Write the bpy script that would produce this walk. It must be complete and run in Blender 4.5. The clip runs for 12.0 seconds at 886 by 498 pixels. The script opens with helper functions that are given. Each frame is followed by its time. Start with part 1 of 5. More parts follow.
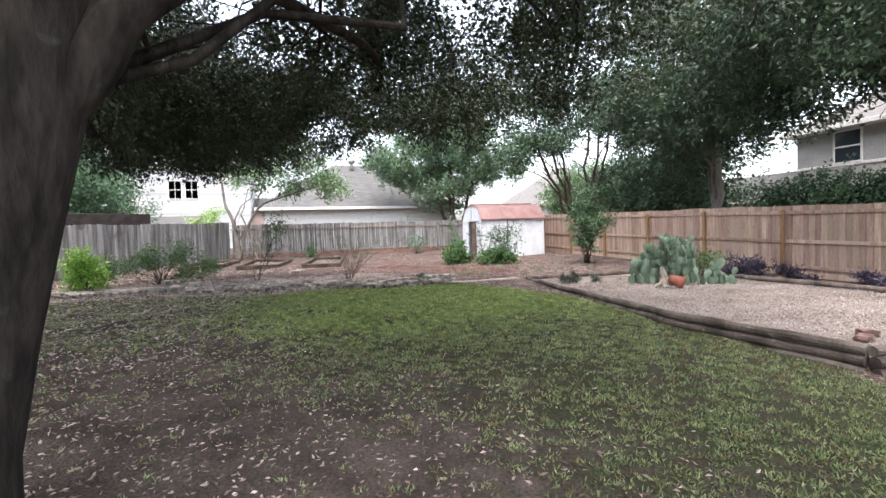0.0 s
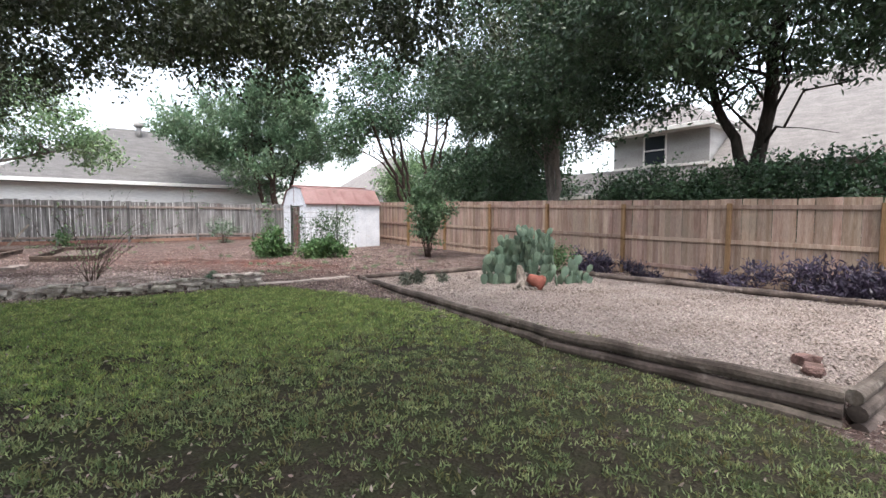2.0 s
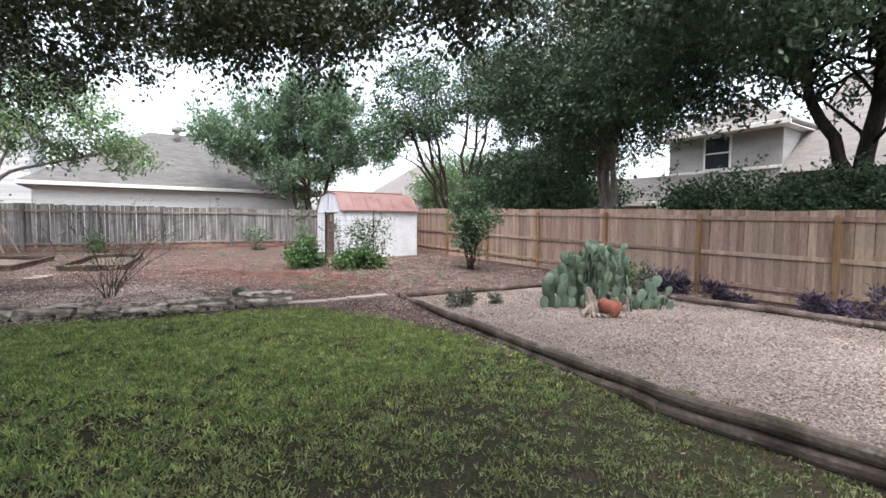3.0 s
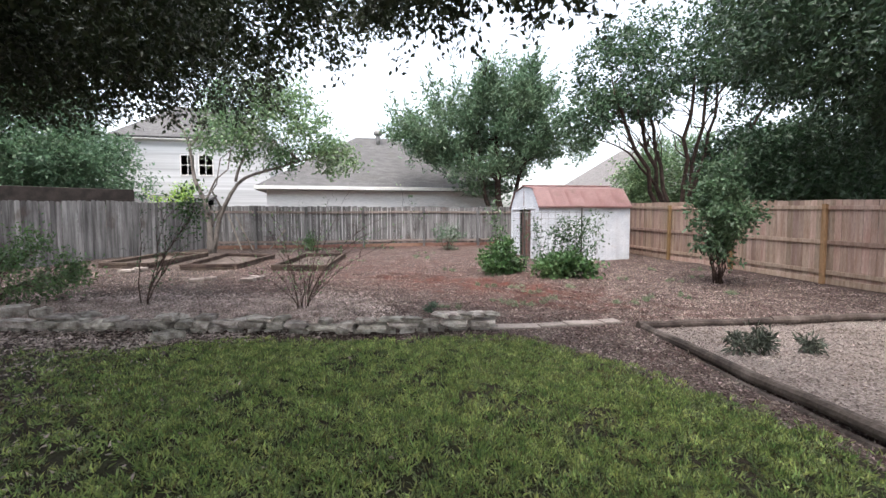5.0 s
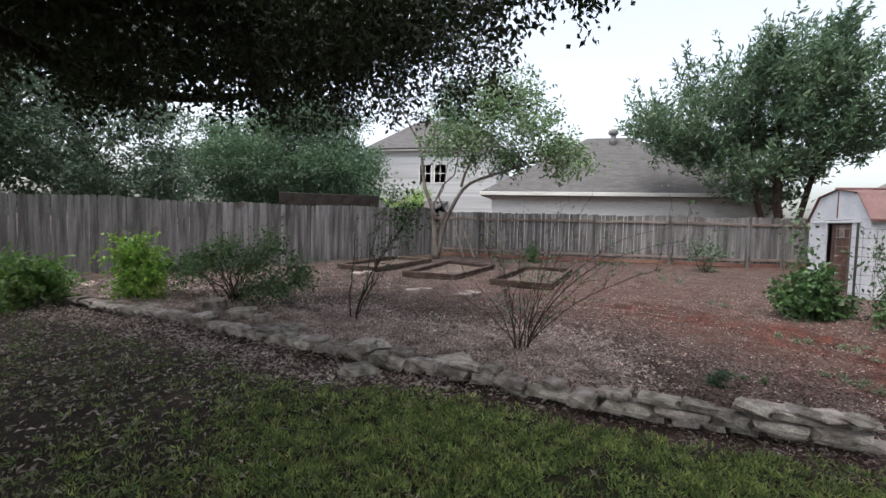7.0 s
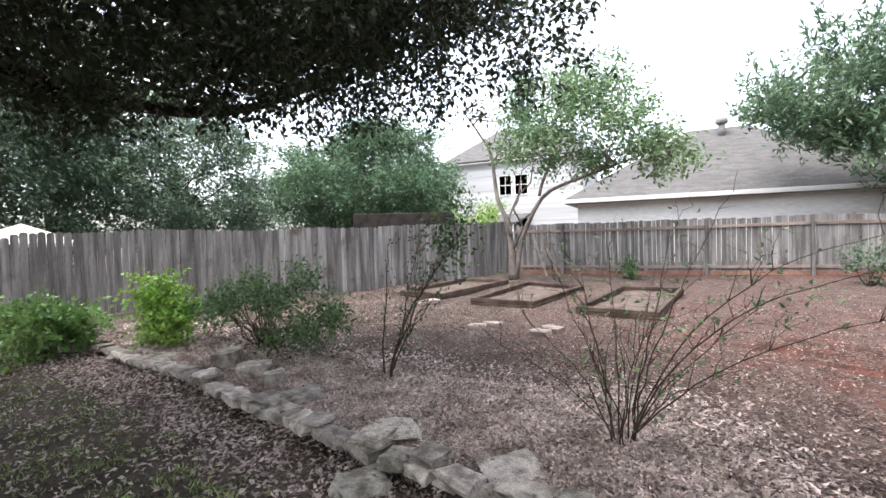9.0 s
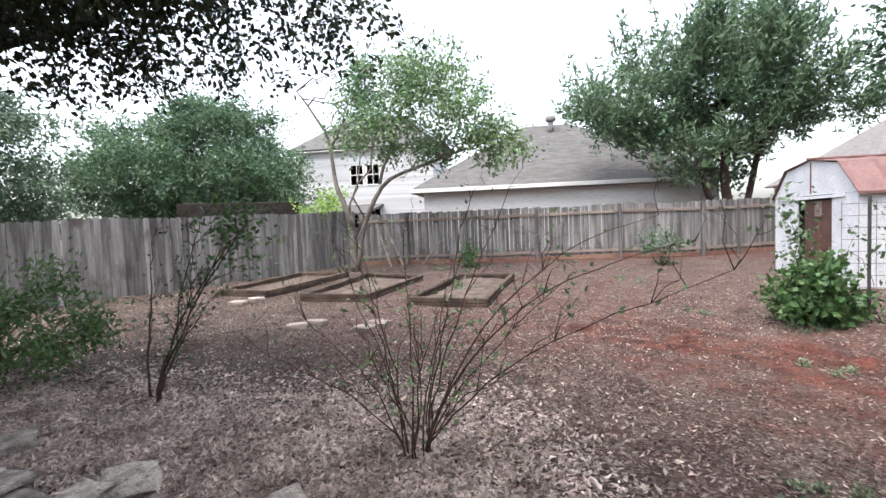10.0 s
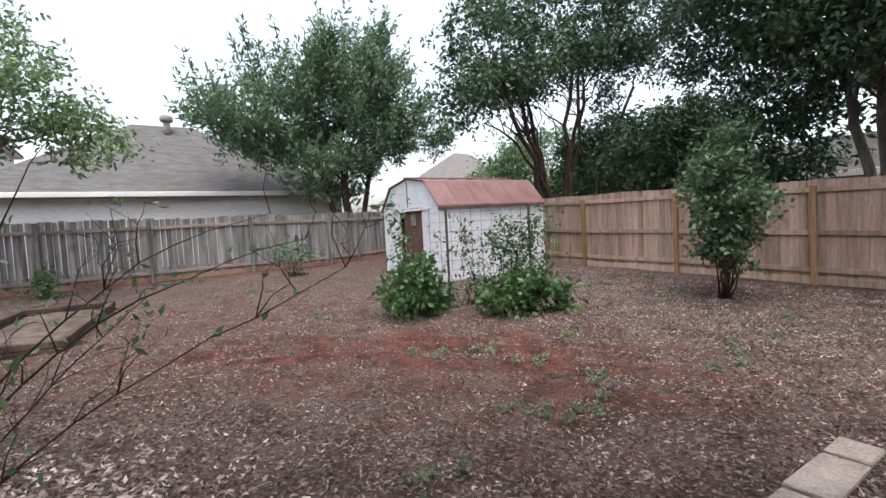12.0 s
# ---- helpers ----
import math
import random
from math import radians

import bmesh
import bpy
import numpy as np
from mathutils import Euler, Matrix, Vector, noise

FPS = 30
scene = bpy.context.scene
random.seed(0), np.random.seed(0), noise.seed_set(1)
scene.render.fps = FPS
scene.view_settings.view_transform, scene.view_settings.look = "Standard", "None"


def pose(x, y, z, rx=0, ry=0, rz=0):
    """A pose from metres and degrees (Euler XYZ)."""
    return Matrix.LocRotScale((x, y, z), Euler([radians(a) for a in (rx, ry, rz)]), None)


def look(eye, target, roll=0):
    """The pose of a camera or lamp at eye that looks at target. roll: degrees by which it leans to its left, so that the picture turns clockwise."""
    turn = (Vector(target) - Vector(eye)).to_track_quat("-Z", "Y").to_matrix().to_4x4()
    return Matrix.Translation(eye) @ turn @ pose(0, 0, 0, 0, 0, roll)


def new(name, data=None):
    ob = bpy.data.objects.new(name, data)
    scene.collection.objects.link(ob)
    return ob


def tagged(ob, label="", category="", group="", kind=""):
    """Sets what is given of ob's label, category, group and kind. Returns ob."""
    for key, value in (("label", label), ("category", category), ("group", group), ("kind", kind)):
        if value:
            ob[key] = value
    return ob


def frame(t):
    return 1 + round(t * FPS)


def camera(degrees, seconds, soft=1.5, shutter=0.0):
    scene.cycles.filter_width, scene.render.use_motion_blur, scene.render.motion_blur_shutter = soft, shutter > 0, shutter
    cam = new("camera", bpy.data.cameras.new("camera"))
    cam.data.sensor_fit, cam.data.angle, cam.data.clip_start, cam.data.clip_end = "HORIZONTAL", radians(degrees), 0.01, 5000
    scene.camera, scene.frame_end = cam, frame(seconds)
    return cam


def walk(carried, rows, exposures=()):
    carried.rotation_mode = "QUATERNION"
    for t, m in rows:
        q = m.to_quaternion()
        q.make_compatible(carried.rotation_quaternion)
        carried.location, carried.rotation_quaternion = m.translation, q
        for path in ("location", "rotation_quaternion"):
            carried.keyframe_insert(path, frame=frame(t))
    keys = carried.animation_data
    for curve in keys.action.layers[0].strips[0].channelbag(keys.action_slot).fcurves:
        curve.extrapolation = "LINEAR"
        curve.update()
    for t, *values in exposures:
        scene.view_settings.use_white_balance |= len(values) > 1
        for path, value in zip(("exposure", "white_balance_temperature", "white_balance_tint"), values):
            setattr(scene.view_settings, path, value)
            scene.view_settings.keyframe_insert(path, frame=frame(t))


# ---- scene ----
cam = camera(86.8, 12.0, soft=1.5)
METRES, EYE, TILT, LEAN, TURN = 12.0, 1.45, 0.0, 0.0, -10.3
PATH = [
    (0, (-1.098, -2.063, 1.625), (-0.484, -0.16, 1.552), -1.8),
    (0.5, (-0.651, -1.416, 1.584), (0.349, 0.316, 1.542), -2.2),
    (1, (-0.29, -0.814, 1.548), (0.883, 0.806, 1.504), -2.4),
    (1.5, (-0.046, -0.235, 1.499), (1.199, 1.327, 1.401), -2.2),
    (2, (0.215, 0.379, 1.527), (1.446, 1.95, 1.402), 0.0),
    (2.5, (0.438, 0.961, 1.602), (1.647, 2.548, 1.466), 0.3),
    (3, (0.644, 1.574, 1.675), (1.769, 3.223, 1.567), 0.4),
    (3.5, (0.802, 2.174, 1.718), (1.785, 3.914, 1.632), 0.5),
    (3.7, (0.852, 2.402, 1.727), (1.725, 4.198, 1.626), 0.1),
    (5.3, (1.051, 4.127, 1.743), (1.436, 6.086, 1.622), -0.0),
    (5.5, (1.072, 4.357, 1.748), (1.427, 6.322, 1.631), 0.0),
    (6, (1.103, 4.898, 1.783), (1.22, 6.891, 1.658), 0.1),
    (6.5, (1.035, 5.361, 1.818), (0.936, 7.357, 1.722), 0.4),
    (7, (0.843, 5.798, 1.815), (0.352, 7.734, 1.707), 1.5),
    (7.2, (0.792, 5.976, 1.813), (0.123, 7.858, 1.718), 1.1),
    (8.8, (0.677, 7.466, 1.905), (-0.266, 9.228, 1.849), -1.4),
    (9, (0.702, 7.642, 1.903), (-0.142, 9.455, 1.857), -1.5),
    (9.5, (0.861, 8.04, 1.873), (0.232, 9.937, 1.798), -1.8),
    (10, (1.058, 8.405, 1.833), (0.778, 10.383, 1.732), -2.2),
    (10.5, (1.141, 8.722, 1.802), (1.35, 10.708, 1.688), -2.5),
    (11, (1.222, 8.836, 1.781), (1.742, 10.763, 1.664), -2.7),
    (11.5, (1.25, 8.932, 1.751), (2.051, 10.761, 1.64), -2.7),
    (12, (1.353, 8.944, 1.728), (2.476, 10.595, 1.622), -3.1),
]
# stops by which the film's own exposure drifts
LIGHTNESS = [(0.0, 2.42), (0.5, 2.3), (1.5, 2.15), (3.0, 2.17), (3.5, 2.21), (5.5, 1.81), (6.0, 1.62), (6.5, 1.46), (7.0, 1.34), (9.0, 2.3), (9.5, 2.26), (10.5, 1.94), (12.0, 1.6)]
walk(cam, [(t, look(eye, target, roll)) for t, eye, target, roll in PATH], LIGHTNESS)

# ---- world and sun: bright overcast ----
world = bpy.data.worlds.new("overcast_sky")
scene.world = world
world.use_nodes = True
wn, wl = world.node_tree.nodes, world.node_tree.links
sky = wn.new("ShaderNodeTexSky")
sky.sky_type, sky.sun_disc = "NISHITA", False
sky.sun_elevation, sky.sun_rotation = radians(72), radians(210)
sky.air_density, sky.dust_density = 1.0, 4.0
grey = wn.new("ShaderNodeHueSaturation")
grey.inputs["Saturation"].default_value = 0.48
wl.new(sky.outputs[0], grey.inputs["Color"])
wl.new(grey.outputs[0], wn["Background"].inputs["Color"])
wn["Background"].inputs["Strength"].default_value = 0.15
sun = new("sun", bpy.data.lights.new("sun", "SUN"))
sun.data.energy, sun.data.angle, sun.data.color = 0.45, radians(40), (1.0, 0.985, 0.96)
sun.matrix_world = look((0, 0, 30), (4.9, 8.4, 0))


# ---- material helpers ----
def surf(name, c1, c2, scale=4.0, rough=0.85, bump=0.3, fine=60.0, island=0.0, each=0.0, stretch=(1, 1, 1), metal=0.0, thin=0.0, spot=None, spot_scale=1.0, spot_at=0.6):
    m = bpy.data.materials.new(name)
    m.use_nodes = True
    n, l = m.node_tree.nodes, m.node_tree.links
    b = n["Principled BSDF"]
    geo = n.new("ShaderNodeNewGeometry")
    mp = n.new("ShaderNodeMapping")
    mp.inputs["Scale"].default_value = stretch
    l.new(geo.outputs["Position"], mp.inputs["Vector"])
    big, small = n.new("ShaderNodeTexNoise"), n.new("ShaderNodeTexNoise")
    big.inputs["Scale"].default_value, small.inputs["Scale"].default_value = scale, fine
    big.inputs["Detail"].default_value = small.inputs["Detail"].default_value = 4
    for t in (big, small):
        l.new(mp.outputs[0], t.inputs["Vector"])
    ramp = n.new("ShaderNodeValToRGB")
    ramp.color_ramp.elements[0].position, ramp.color_ramp.elements[1].position = 0.35, 0.65
    ramp.color_ramp.elements[0].color, ramp.color_ramp.elements[1].color = (*c1, 1), (*c2, 1)
    l.new(big.outputs["Fac"], ramp.inputs["Fac"])
    out = ramp.outputs["Color"]
    if spot:
        sp = n.new("ShaderNodeTexNoise")
        sp.inputs["Scale"].default_value, sp.inputs["Detail"].default_value = spot_scale, 6
        l.new(geo.outputs["Position"], sp.inputs["Vector"])
        sr = n.new("ShaderNodeMapRange")
        sr.inputs["From Min"].default_value, sr.inputs["From Max"].default_value = spot_at, spot_at + 0.12
        l.new(sp.outputs["Fac"], sr.inputs["Value"])
        mx = n.new("ShaderNodeMix")
        mx.data_type = "RGBA"
        mx.inputs["B"].default_value = (*spot, 1)
        l.new(sr.outputs[0], mx.inputs["Factor"])
        l.new(out, mx.inputs["A"])
        out = mx.outputs["Result"]
    hsv = n.new("ShaderNodeHueSaturation")
    grain = n.new("ShaderNodeMapRange")
    grain.inputs["From Min"].default_value, grain.inputs["From Max"].default_value = 0.3, 0.7
    grain.inputs["To Min"].default_value, grain.inputs["To Max"].default_value = 0.78, 1.22
    l.new(small.outputs["Fac"], grain.inputs["Value"])
    val = grain.outputs[0]
    for amount, socket in ((island, geo.outputs["Random Per Island"]), (each, None)):
        if amount:
            if socket is None:
                socket = n.new("ShaderNodeObjectInfo").outputs["Random"]
            r = n.new("ShaderNodeMapRange")
            r.inputs["To Min"].default_value, r.inputs["To Max"].default_value = 1 - amount, 1 + amount
            l.new(socket, r.inputs["Value"])
            mul = n.new("ShaderNodeMath")
            mul.operation = "MULTIPLY"
            l.new(val, mul.inputs[0])
            l.new(r.outputs[0], mul.inputs[1])
            val = mul.outputs[0]
            hue = n.new("ShaderNodeMapRange")
            hue.inputs["To Min"].default_value, hue.inputs["To Max"].default_value = 0.5 - amount * 0.05, 0.5 + amount * 0.05
            sh = n.new("ShaderNodeMath")
            sh.operation = "FRACT"
            s7 = n.new("ShaderNodeMath")
            s7.operation = "MULTIPLY"
            s7.inputs[1].default_value = 7.31
            l.new(socket, s7.inputs[0])
            l.new(s7.outputs[0], sh.inputs[0])
            l.new(sh.outputs[0], hue.inputs["Value"])
            l.new(hue.outputs[0], hsv.inputs["Hue"])
    l.new(val, hsv.inputs["Value"])
    l.new(out, hsv.inputs["Color"])
    l.new(hsv.outputs[0], b.inputs["Base Color"])
    b.inputs["Roughness"].default_value, b.inputs["Metallic"].default_value = rough, metal
    if rough >= 0.75:
        b.inputs["Specular IOR Level"].default_value = 0.15
    if bump:
        bp = n.new("ShaderNodeBump")
        bp.inputs["Strength"].default_value, bp.inputs["Distance"].default_value = bump, 0.02
        l.new(small.outputs["Fac"], bp.inputs["Height"])
        l.new(bp.outputs[0], b.inputs["Normal"])
    if thin:
        tr, ms = n.new("ShaderNodeBsdfTranslucent"), n.new("ShaderNodeMixShader")
        ms.inputs[0].default_value = thin
        l.new(hsv.outputs[0], tr.inputs["Color"])
        l.new(b.outputs[0], ms.inputs[1])
        l.new(tr.outputs[0], ms.inputs[2])
        l.new(ms.outputs[0], n["Material Output"].inputs["Surface"])
    return m


def leafmat(name, c1, c2, rough=0.5, thin=0.3, island=0.45):
    return surf(name, c1, c2, 0.6, rough, 0.0, 8.0, island=island, thin=thin)


def ground_material():
    """Mulch, red earth and thin lawn soil, mixed by the zone attributes of the ground."""
    m = bpy.data.materials.new("yard_soil")
    m.use_nodes = True
    n, l = m.node_tree.nodes, m.node_tree.links
    b = n["Principled BSDF"]
    geo = n.new("ShaderNodeNewGeometry")

    def noise_tex(scale, detail=6):
        t = n.new("ShaderNodeTexNoise")
        t.inputs["Scale"].default_value, t.inputs["Detail"].default_value = scale, detail
        l.new(geo.outputs["Position"], t.inputs["Vector"])
        return t.outputs["Fac"]

    def mix(fac, a, bb):
        x = n.new("ShaderNodeMix")
        x.data_type = "RGBA"
        l.new(fac, x.inputs["Factor"])
        for s, v in (("A", a), ("B", bb)):
            if isinstance(v, tuple):
                x.inputs[s].default_value = (*v, 1)
            else:
                l.new(v, x.inputs[s])
        return x.outputs["Result"]

    def rng(v, lo, hi, a=0.0, c=1.0):
        r = n.new("ShaderNodeMapRange")
        for k, q in (("From Min", lo), ("From Max", hi), ("To Min", a), ("To Max", c)):
            r.inputs[k].default_value = q
        l.new(v, r.inputs["Value"])
        return r.outputs[0]

    def math(op, a, c):
        x = n.new("ShaderNodeMath")
        x.operation = op
        for k, v in ((0, a), (1, c)):
            if isinstance(v, float):
                x.inputs[k].default_value = v
            else:
                l.new(v, x.inputs[k])
        return x.outputs[0]

    def zone(name, soft, wob):
        a = n.new("ShaderNodeAttribute")
        a.attribute_name = name
        return rng(math("ADD", a.outputs["Fac"], rng(math("ADD", noise_tex(wob), math("MULTIPLY", noise_tex(wob * 6.0), 0.8)), 0.5, 1.3, -0.5, 0.5)), 0.5 - soft, 0.5 + soft)

    mid, tiny, chip = noise_tex(2.2), noise_tex(38.0), n.new("ShaderNodeTexVoronoi")
    chip.inputs["Scale"].default_value = 45.0
    l.new(geo.outputs["Position"], chip.inputs["Vector"])
    mulch = mix(rng(mid, 0.35, 0.65), (0.055, 0.034, 0.03), (0.102, 0.069, 0.06))
    mulch = mix(rng(chip.outputs["Color"], 0.55, 0.95), mulch, (0.2, 0.165, 0.145))
    red = mix(rng(noise_tex(4.5), 0.38, 0.62), (0.045, 0.017, 0.013), (0.125, 0.045, 0.032))
    col = mix(zone("red", 0.42, 3.2), mulch, red)
    thatch = mix(rng(noise_tex(3.0), 0.4, 0.6), (0.05, 0.04, 0.028), (0.042, 0.045, 0.022))
    col = mix(zone("lawn", 0.12, 2.5), col, thatch)
    bare = mix(rng(mid, 0.4, 0.6), (0.06, 0.045, 0.038), (0.1, 0.078, 0.066))
    col = mix(zone("bare", 0.25, 1.0), col, bare)
    pale = mix(rng(tiny, 0.4, 0.6), (0.19, 0.153, 0.136), (0.27, 0.226, 0.205))
    col = mix(zone("bed", 0.05, 9.0), col, pale)
    h = n.new("ShaderNodeHueSaturation")
    l.new(rng(tiny, 0.3, 0.7, 0.62, 1.38), h.inputs["Value"])
    l.new(col, h.inputs["Color"])
    l.new(h.outputs[0], b.inputs["Base Color"])
    b.inputs["Roughness"].default_value = 0.95
    b.inputs["Specular IOR Level"].default_value = 0.15
    bp = n.new("ShaderNodeBump")
    bp.inputs["Strength"].default_value, bp.inputs["Distance"].default_value = 0.7, 0.03
    l.new(math("ADD", tiny, chip.outputs["Distance"]), bp.inputs["Height"])
    l.new(bp.outputs[0], b.inputs["Normal"])
    return m


M_SOIL = ground_material()
# lighter copy of the lawn blades: brighter daylight by the wall put into colour
M_LUSH_LIT = surf("daylit_lush_grass_blades", (0.2, 0.29, 0.09), (0.46, 0.53, 0.19), 7.0, 0.5, 0.0, 60.0, island=0.6, thin=0.35)
M_GRASS = surf("grass_blades", (0.146, 0.193, 0.083), (0.322, 0.365, 0.17), 7.0, 0.5, 0.0, 60.0, island=0.5, thin=0.3)
M_DRYGRASS = leafmat("dry_grass", (0.16, 0.15, 0.06), (0.22, 0.19, 0.09), 0.7, 0.2, 0.4)
M_LITTER = surf("dead_leaves", (0.355, 0.283, 0.252), (0.62, 0.52, 0.475), 3.0, 0.8, 0.2, 40, island=0.42, thin=0.1)
M_OLDLEAF = surf("crumbled_leaves", (0.21, 0.155, 0.134), (0.415, 0.333, 0.295), 3.0, 0.85, 0.2, 40, island=0.65, thin=0.1)
M_MULCH = surf("mulch_shreds", (0.14, 0.099, 0.088), (0.335, 0.265, 0.237), 3.0, 0.85, 0.2, 40, island=0.7)
M_CHIP = surf("pale_wood_chips", (0.235, 0.192, 0.17), (0.36, 0.308, 0.28), 1.2, 0.9, 0.2, 40, island=0.28)
M_OAKLEAF = leafmat("oak_leaf", (0.026, 0.041, 0.018), (0.045, 0.062, 0.026), 0.5, 0.16)
M_DARKLEAF = leafmat("dark_leaf", (0.036, 0.075, 0.035), (0.065, 0.115, 0.055), 0.45, 0.25)
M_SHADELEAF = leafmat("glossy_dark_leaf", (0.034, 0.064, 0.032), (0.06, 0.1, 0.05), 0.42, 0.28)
M_MIDLEAF = leafmat("mid_leaf", (0.052, 0.1, 0.05), (0.09, 0.148, 0.075), 0.45, 0.38)
M_BUSHLEAF = leafmat("bush_leaf", (0.062, 0.125, 0.043), (0.115, 0.188, 0.072), 0.45, 0.35)
M_VINE = leafmat("vine_leaf", (0.06, 0.115, 0.055), (0.11, 0.175, 0.085), 0.45, 0.3)
M_ROUND = leafmat("round_tree_leaf", (0.07, 0.135, 0.072), (0.125, 0.2, 0.108), 0.45, 0.4)
M_SHOOT = leafmat("shoot_leaf", (0.105, 0.18, 0.1), (0.17, 0.245, 0.145), 0.45, 0.4)
M_PALELEAF = leafmat("pale_leaf", (0.115, 0.2, 0.095), (0.195, 0.28, 0.135), 0.5, 0.35)
M_LIME = leafmat("lime_leaf", (0.2, 0.37, 0.065), (0.32, 0.47, 0.1), 0.5, 0.35)
M_FRESH = leafmat("fresh_green_leaf", (0.105, 0.205, 0.05), (0.19, 0.3, 0.085), 0.5, 0.35)
M_GREYLEAF = leafmat("dull_leaf", (0.085, 0.135, 0.085), (0.135, 0.195, 0.12), 0.5, 0.3)
M_SPIKE = leafmat("spiky_leaf", (0.04, 0.05, 0.035), (0.075, 0.085, 0.06), 0.5, 0.1)
M_WEED = leafmat("weed_leaf", (0.15, 0.19, 0.115), (0.23, 0.265, 0.17), 0.6, 0.3)
M_PURPLE = leafmat("purple_leaf", (0.028, 0.021, 0.04), (0.064, 0.048, 0.08), 0.45, 0.15)
M_BARK = surf("oak_bark", (0.016, 0.0135, 0.0115), (0.046, 0.038, 0.033), 9, 0.95, 1.0, 26, stretch=(1, 1, 0.3), spot=(0.06, 0.06, 0.054), spot_scale=6.0, spot_at=0.64)
M_PALEBARK = surf("pale_bark", (0.12, 0.105, 0.092), (0.23, 0.2, 0.175), 6, 0.9, 0.5, 30, stretch=(1, 1, 0.4))
M_TWIG = surf("twig_bark", (0.045, 0.03, 0.025), (0.085, 0.058, 0.046), 8, 0.8, 0.3, 60)
M_CEDAR = surf("new_cedar", (0.265, 0.174, 0.13), (0.38, 0.278, 0.222), 3.0, 0.75, 0.25, 26, each=0.27, stretch=(4, 4, 0.35), spot=(0.29, 0.215, 0.17), spot_scale=1.1, spot_at=0.55)
M_CEDARPOST = surf("treated_post", (0.2, 0.12, 0.06), (0.28, 0.175, 0.095), 3.0, 0.8, 0.3, 26, each=0.12, stretch=(4, 4, 0.4))
M_OLDWOOD = surf("weathered_fence_wood", (0.112, 0.106, 0.103), (0.268, 0.257, 0.25), 2.5, 0.9, 0.5, 24, each=0.32, stretch=(4, 4, 0.3), spot=(0.12, 0.1, 0.09), spot_scale=1.6, spot_at=0.6)
M_OLDRAIL = surf("weathered_rail", (0.19, 0.15, 0.13), (0.29, 0.24, 0.21), 2.5, 0.9, 0.5, 24, each=0.15, stretch=(0.6, 4, 4))
M_REDBOARD = surf("stained_kickboard", (0.2, 0.11, 0.08), (0.29, 0.17, 0.13), 2.0, 0.9, 0.4, 24, each=0.2)
M_TIMBER = surf("landscape_timber", (0.052, 0.041, 0.035), (0.138, 0.112, 0.096), 3.0, 0.9, 0.6, 28, each=0.25, spot=(0.25, 0.215, 0.19), spot_scale=5.0, spot_at=0.62)
M_BOXWOOD = surf("planter_board", (0.05, 0.036, 0.03), (0.105, 0.077, 0.062), 3.0, 0.9, 0.5, 28, each=0.25)
M_STONE = surf("limestone", (0.2, 0.172, 0.148), (0.5, 0.455, 0.405), 9.0, 0.95, 1.0, 60, each=0.35, spot=(0.11, 0.095, 0.08), spot_scale=15.0, spot_at=0.61)
M_RUSTROCK = surf("reddish_rock", (0.1, 0.065, 0.055), (0.2, 0.13, 0.11), 9.0, 0.95, 0.8, 60, each=0.2)
M_PAVER = surf("concrete_paver", (0.25, 0.208, 0.184), (0.36, 0.305, 0.27), 4.0, 0.9, 0.4, 50, each=0.12)
M_SHEDWHITE = surf("chalky_white_paint", (0.56, 0.575, 0.61), (0.67, 0.68, 0.71), 2.5, 0.55, 0.1, 40, spot=(0.48, 0.45, 0.42), spot_scale=3.0, spot_at=0.66)
M_SHEDROOF = surf("faded_red_paint", (0.14, 0.063, 0.058), (0.185, 0.1, 0.093), 2.0, 0.6, 0.15, 30, spot=(0.1, 0.05, 0.04), spot_scale=2.2, spot_at=0.58)
M_RUST = surf("rusty_steel", (0.13, 0.06, 0.04), (0.24, 0.12, 0.08), 4, 0.8, 0.4, 40)
M_DOOR = surf("brown_door_paint", (0.07, 0.035, 0.028), (0.12, 0.06, 0.045), 4, 0.7, 0.3, 40)
M_WIRE = surf("galvanised_wire", (0.16, 0.15, 0.15), (0.26, 0.25, 0.24), 9, 0.5, 0.0, 60, metal=0.7)
M_TPOST = surf("green_steel_post", (0.03, 0.035, 0.03), (0.06, 0.06, 0.05), 9, 0.6, 0.1, 60)
M_CACTUS = surf("cactus_skin", (0.068, 0.11, 0.075), (0.13, 0.18, 0.125), 5, 0.6, 0.3, 70, each=0.25, spot=(0.2, 0.2, 0.14), spot_scale=8, spot_at=0.66)
M_CACTUSWOOD = surf("cactus_wood", (0.12, 0.1, 0.085), (0.22, 0.19, 0.165), 6, 0.95, 0.7, 40)
M_POT = surf("terracotta", (0.15, 0.05, 0.037), (0.22, 0.08, 0.06), 5, 0.75, 0.2, 50)
M_SHINGLE = surf("grey_shingles", (0.09, 0.086, 0.085), (0.132, 0.127, 0.125), 2.0, 0.95, 0.4, 14, stretch=(1, 1, 5), spot=(0.1, 0.095, 0.09), spot_scale=0.8, spot_at=0.58)
M_BEIGEROOF = surf("tan_shingles", (0.14, 0.13, 0.125), (0.185, 0.172, 0.165), 2.0, 0.95, 0.4, 14, stretch=(1, 1, 5))
M_WALLWHITE = surf("white_siding", (0.66, 0.65, 0.63), (0.74, 0.73, 0.71), 0.8, 0.8, 0.2, 12, stretch=(0.3, 0.3, 6))
M_SIDING = surf("pale_grey_siding", (0.46, 0.455, 0.45), (0.54, 0.535, 0.53), 0.8, 0.8, 0.3, 5, stretch=(0.02, 0.02, 1))
M_WALLGREY = surf("grey_brick_wall", (0.34, 0.325, 0.31), (0.43, 0.415, 0.4), 0.8, 0.9, 0.3, 14, stretch=(1, 1, 3))
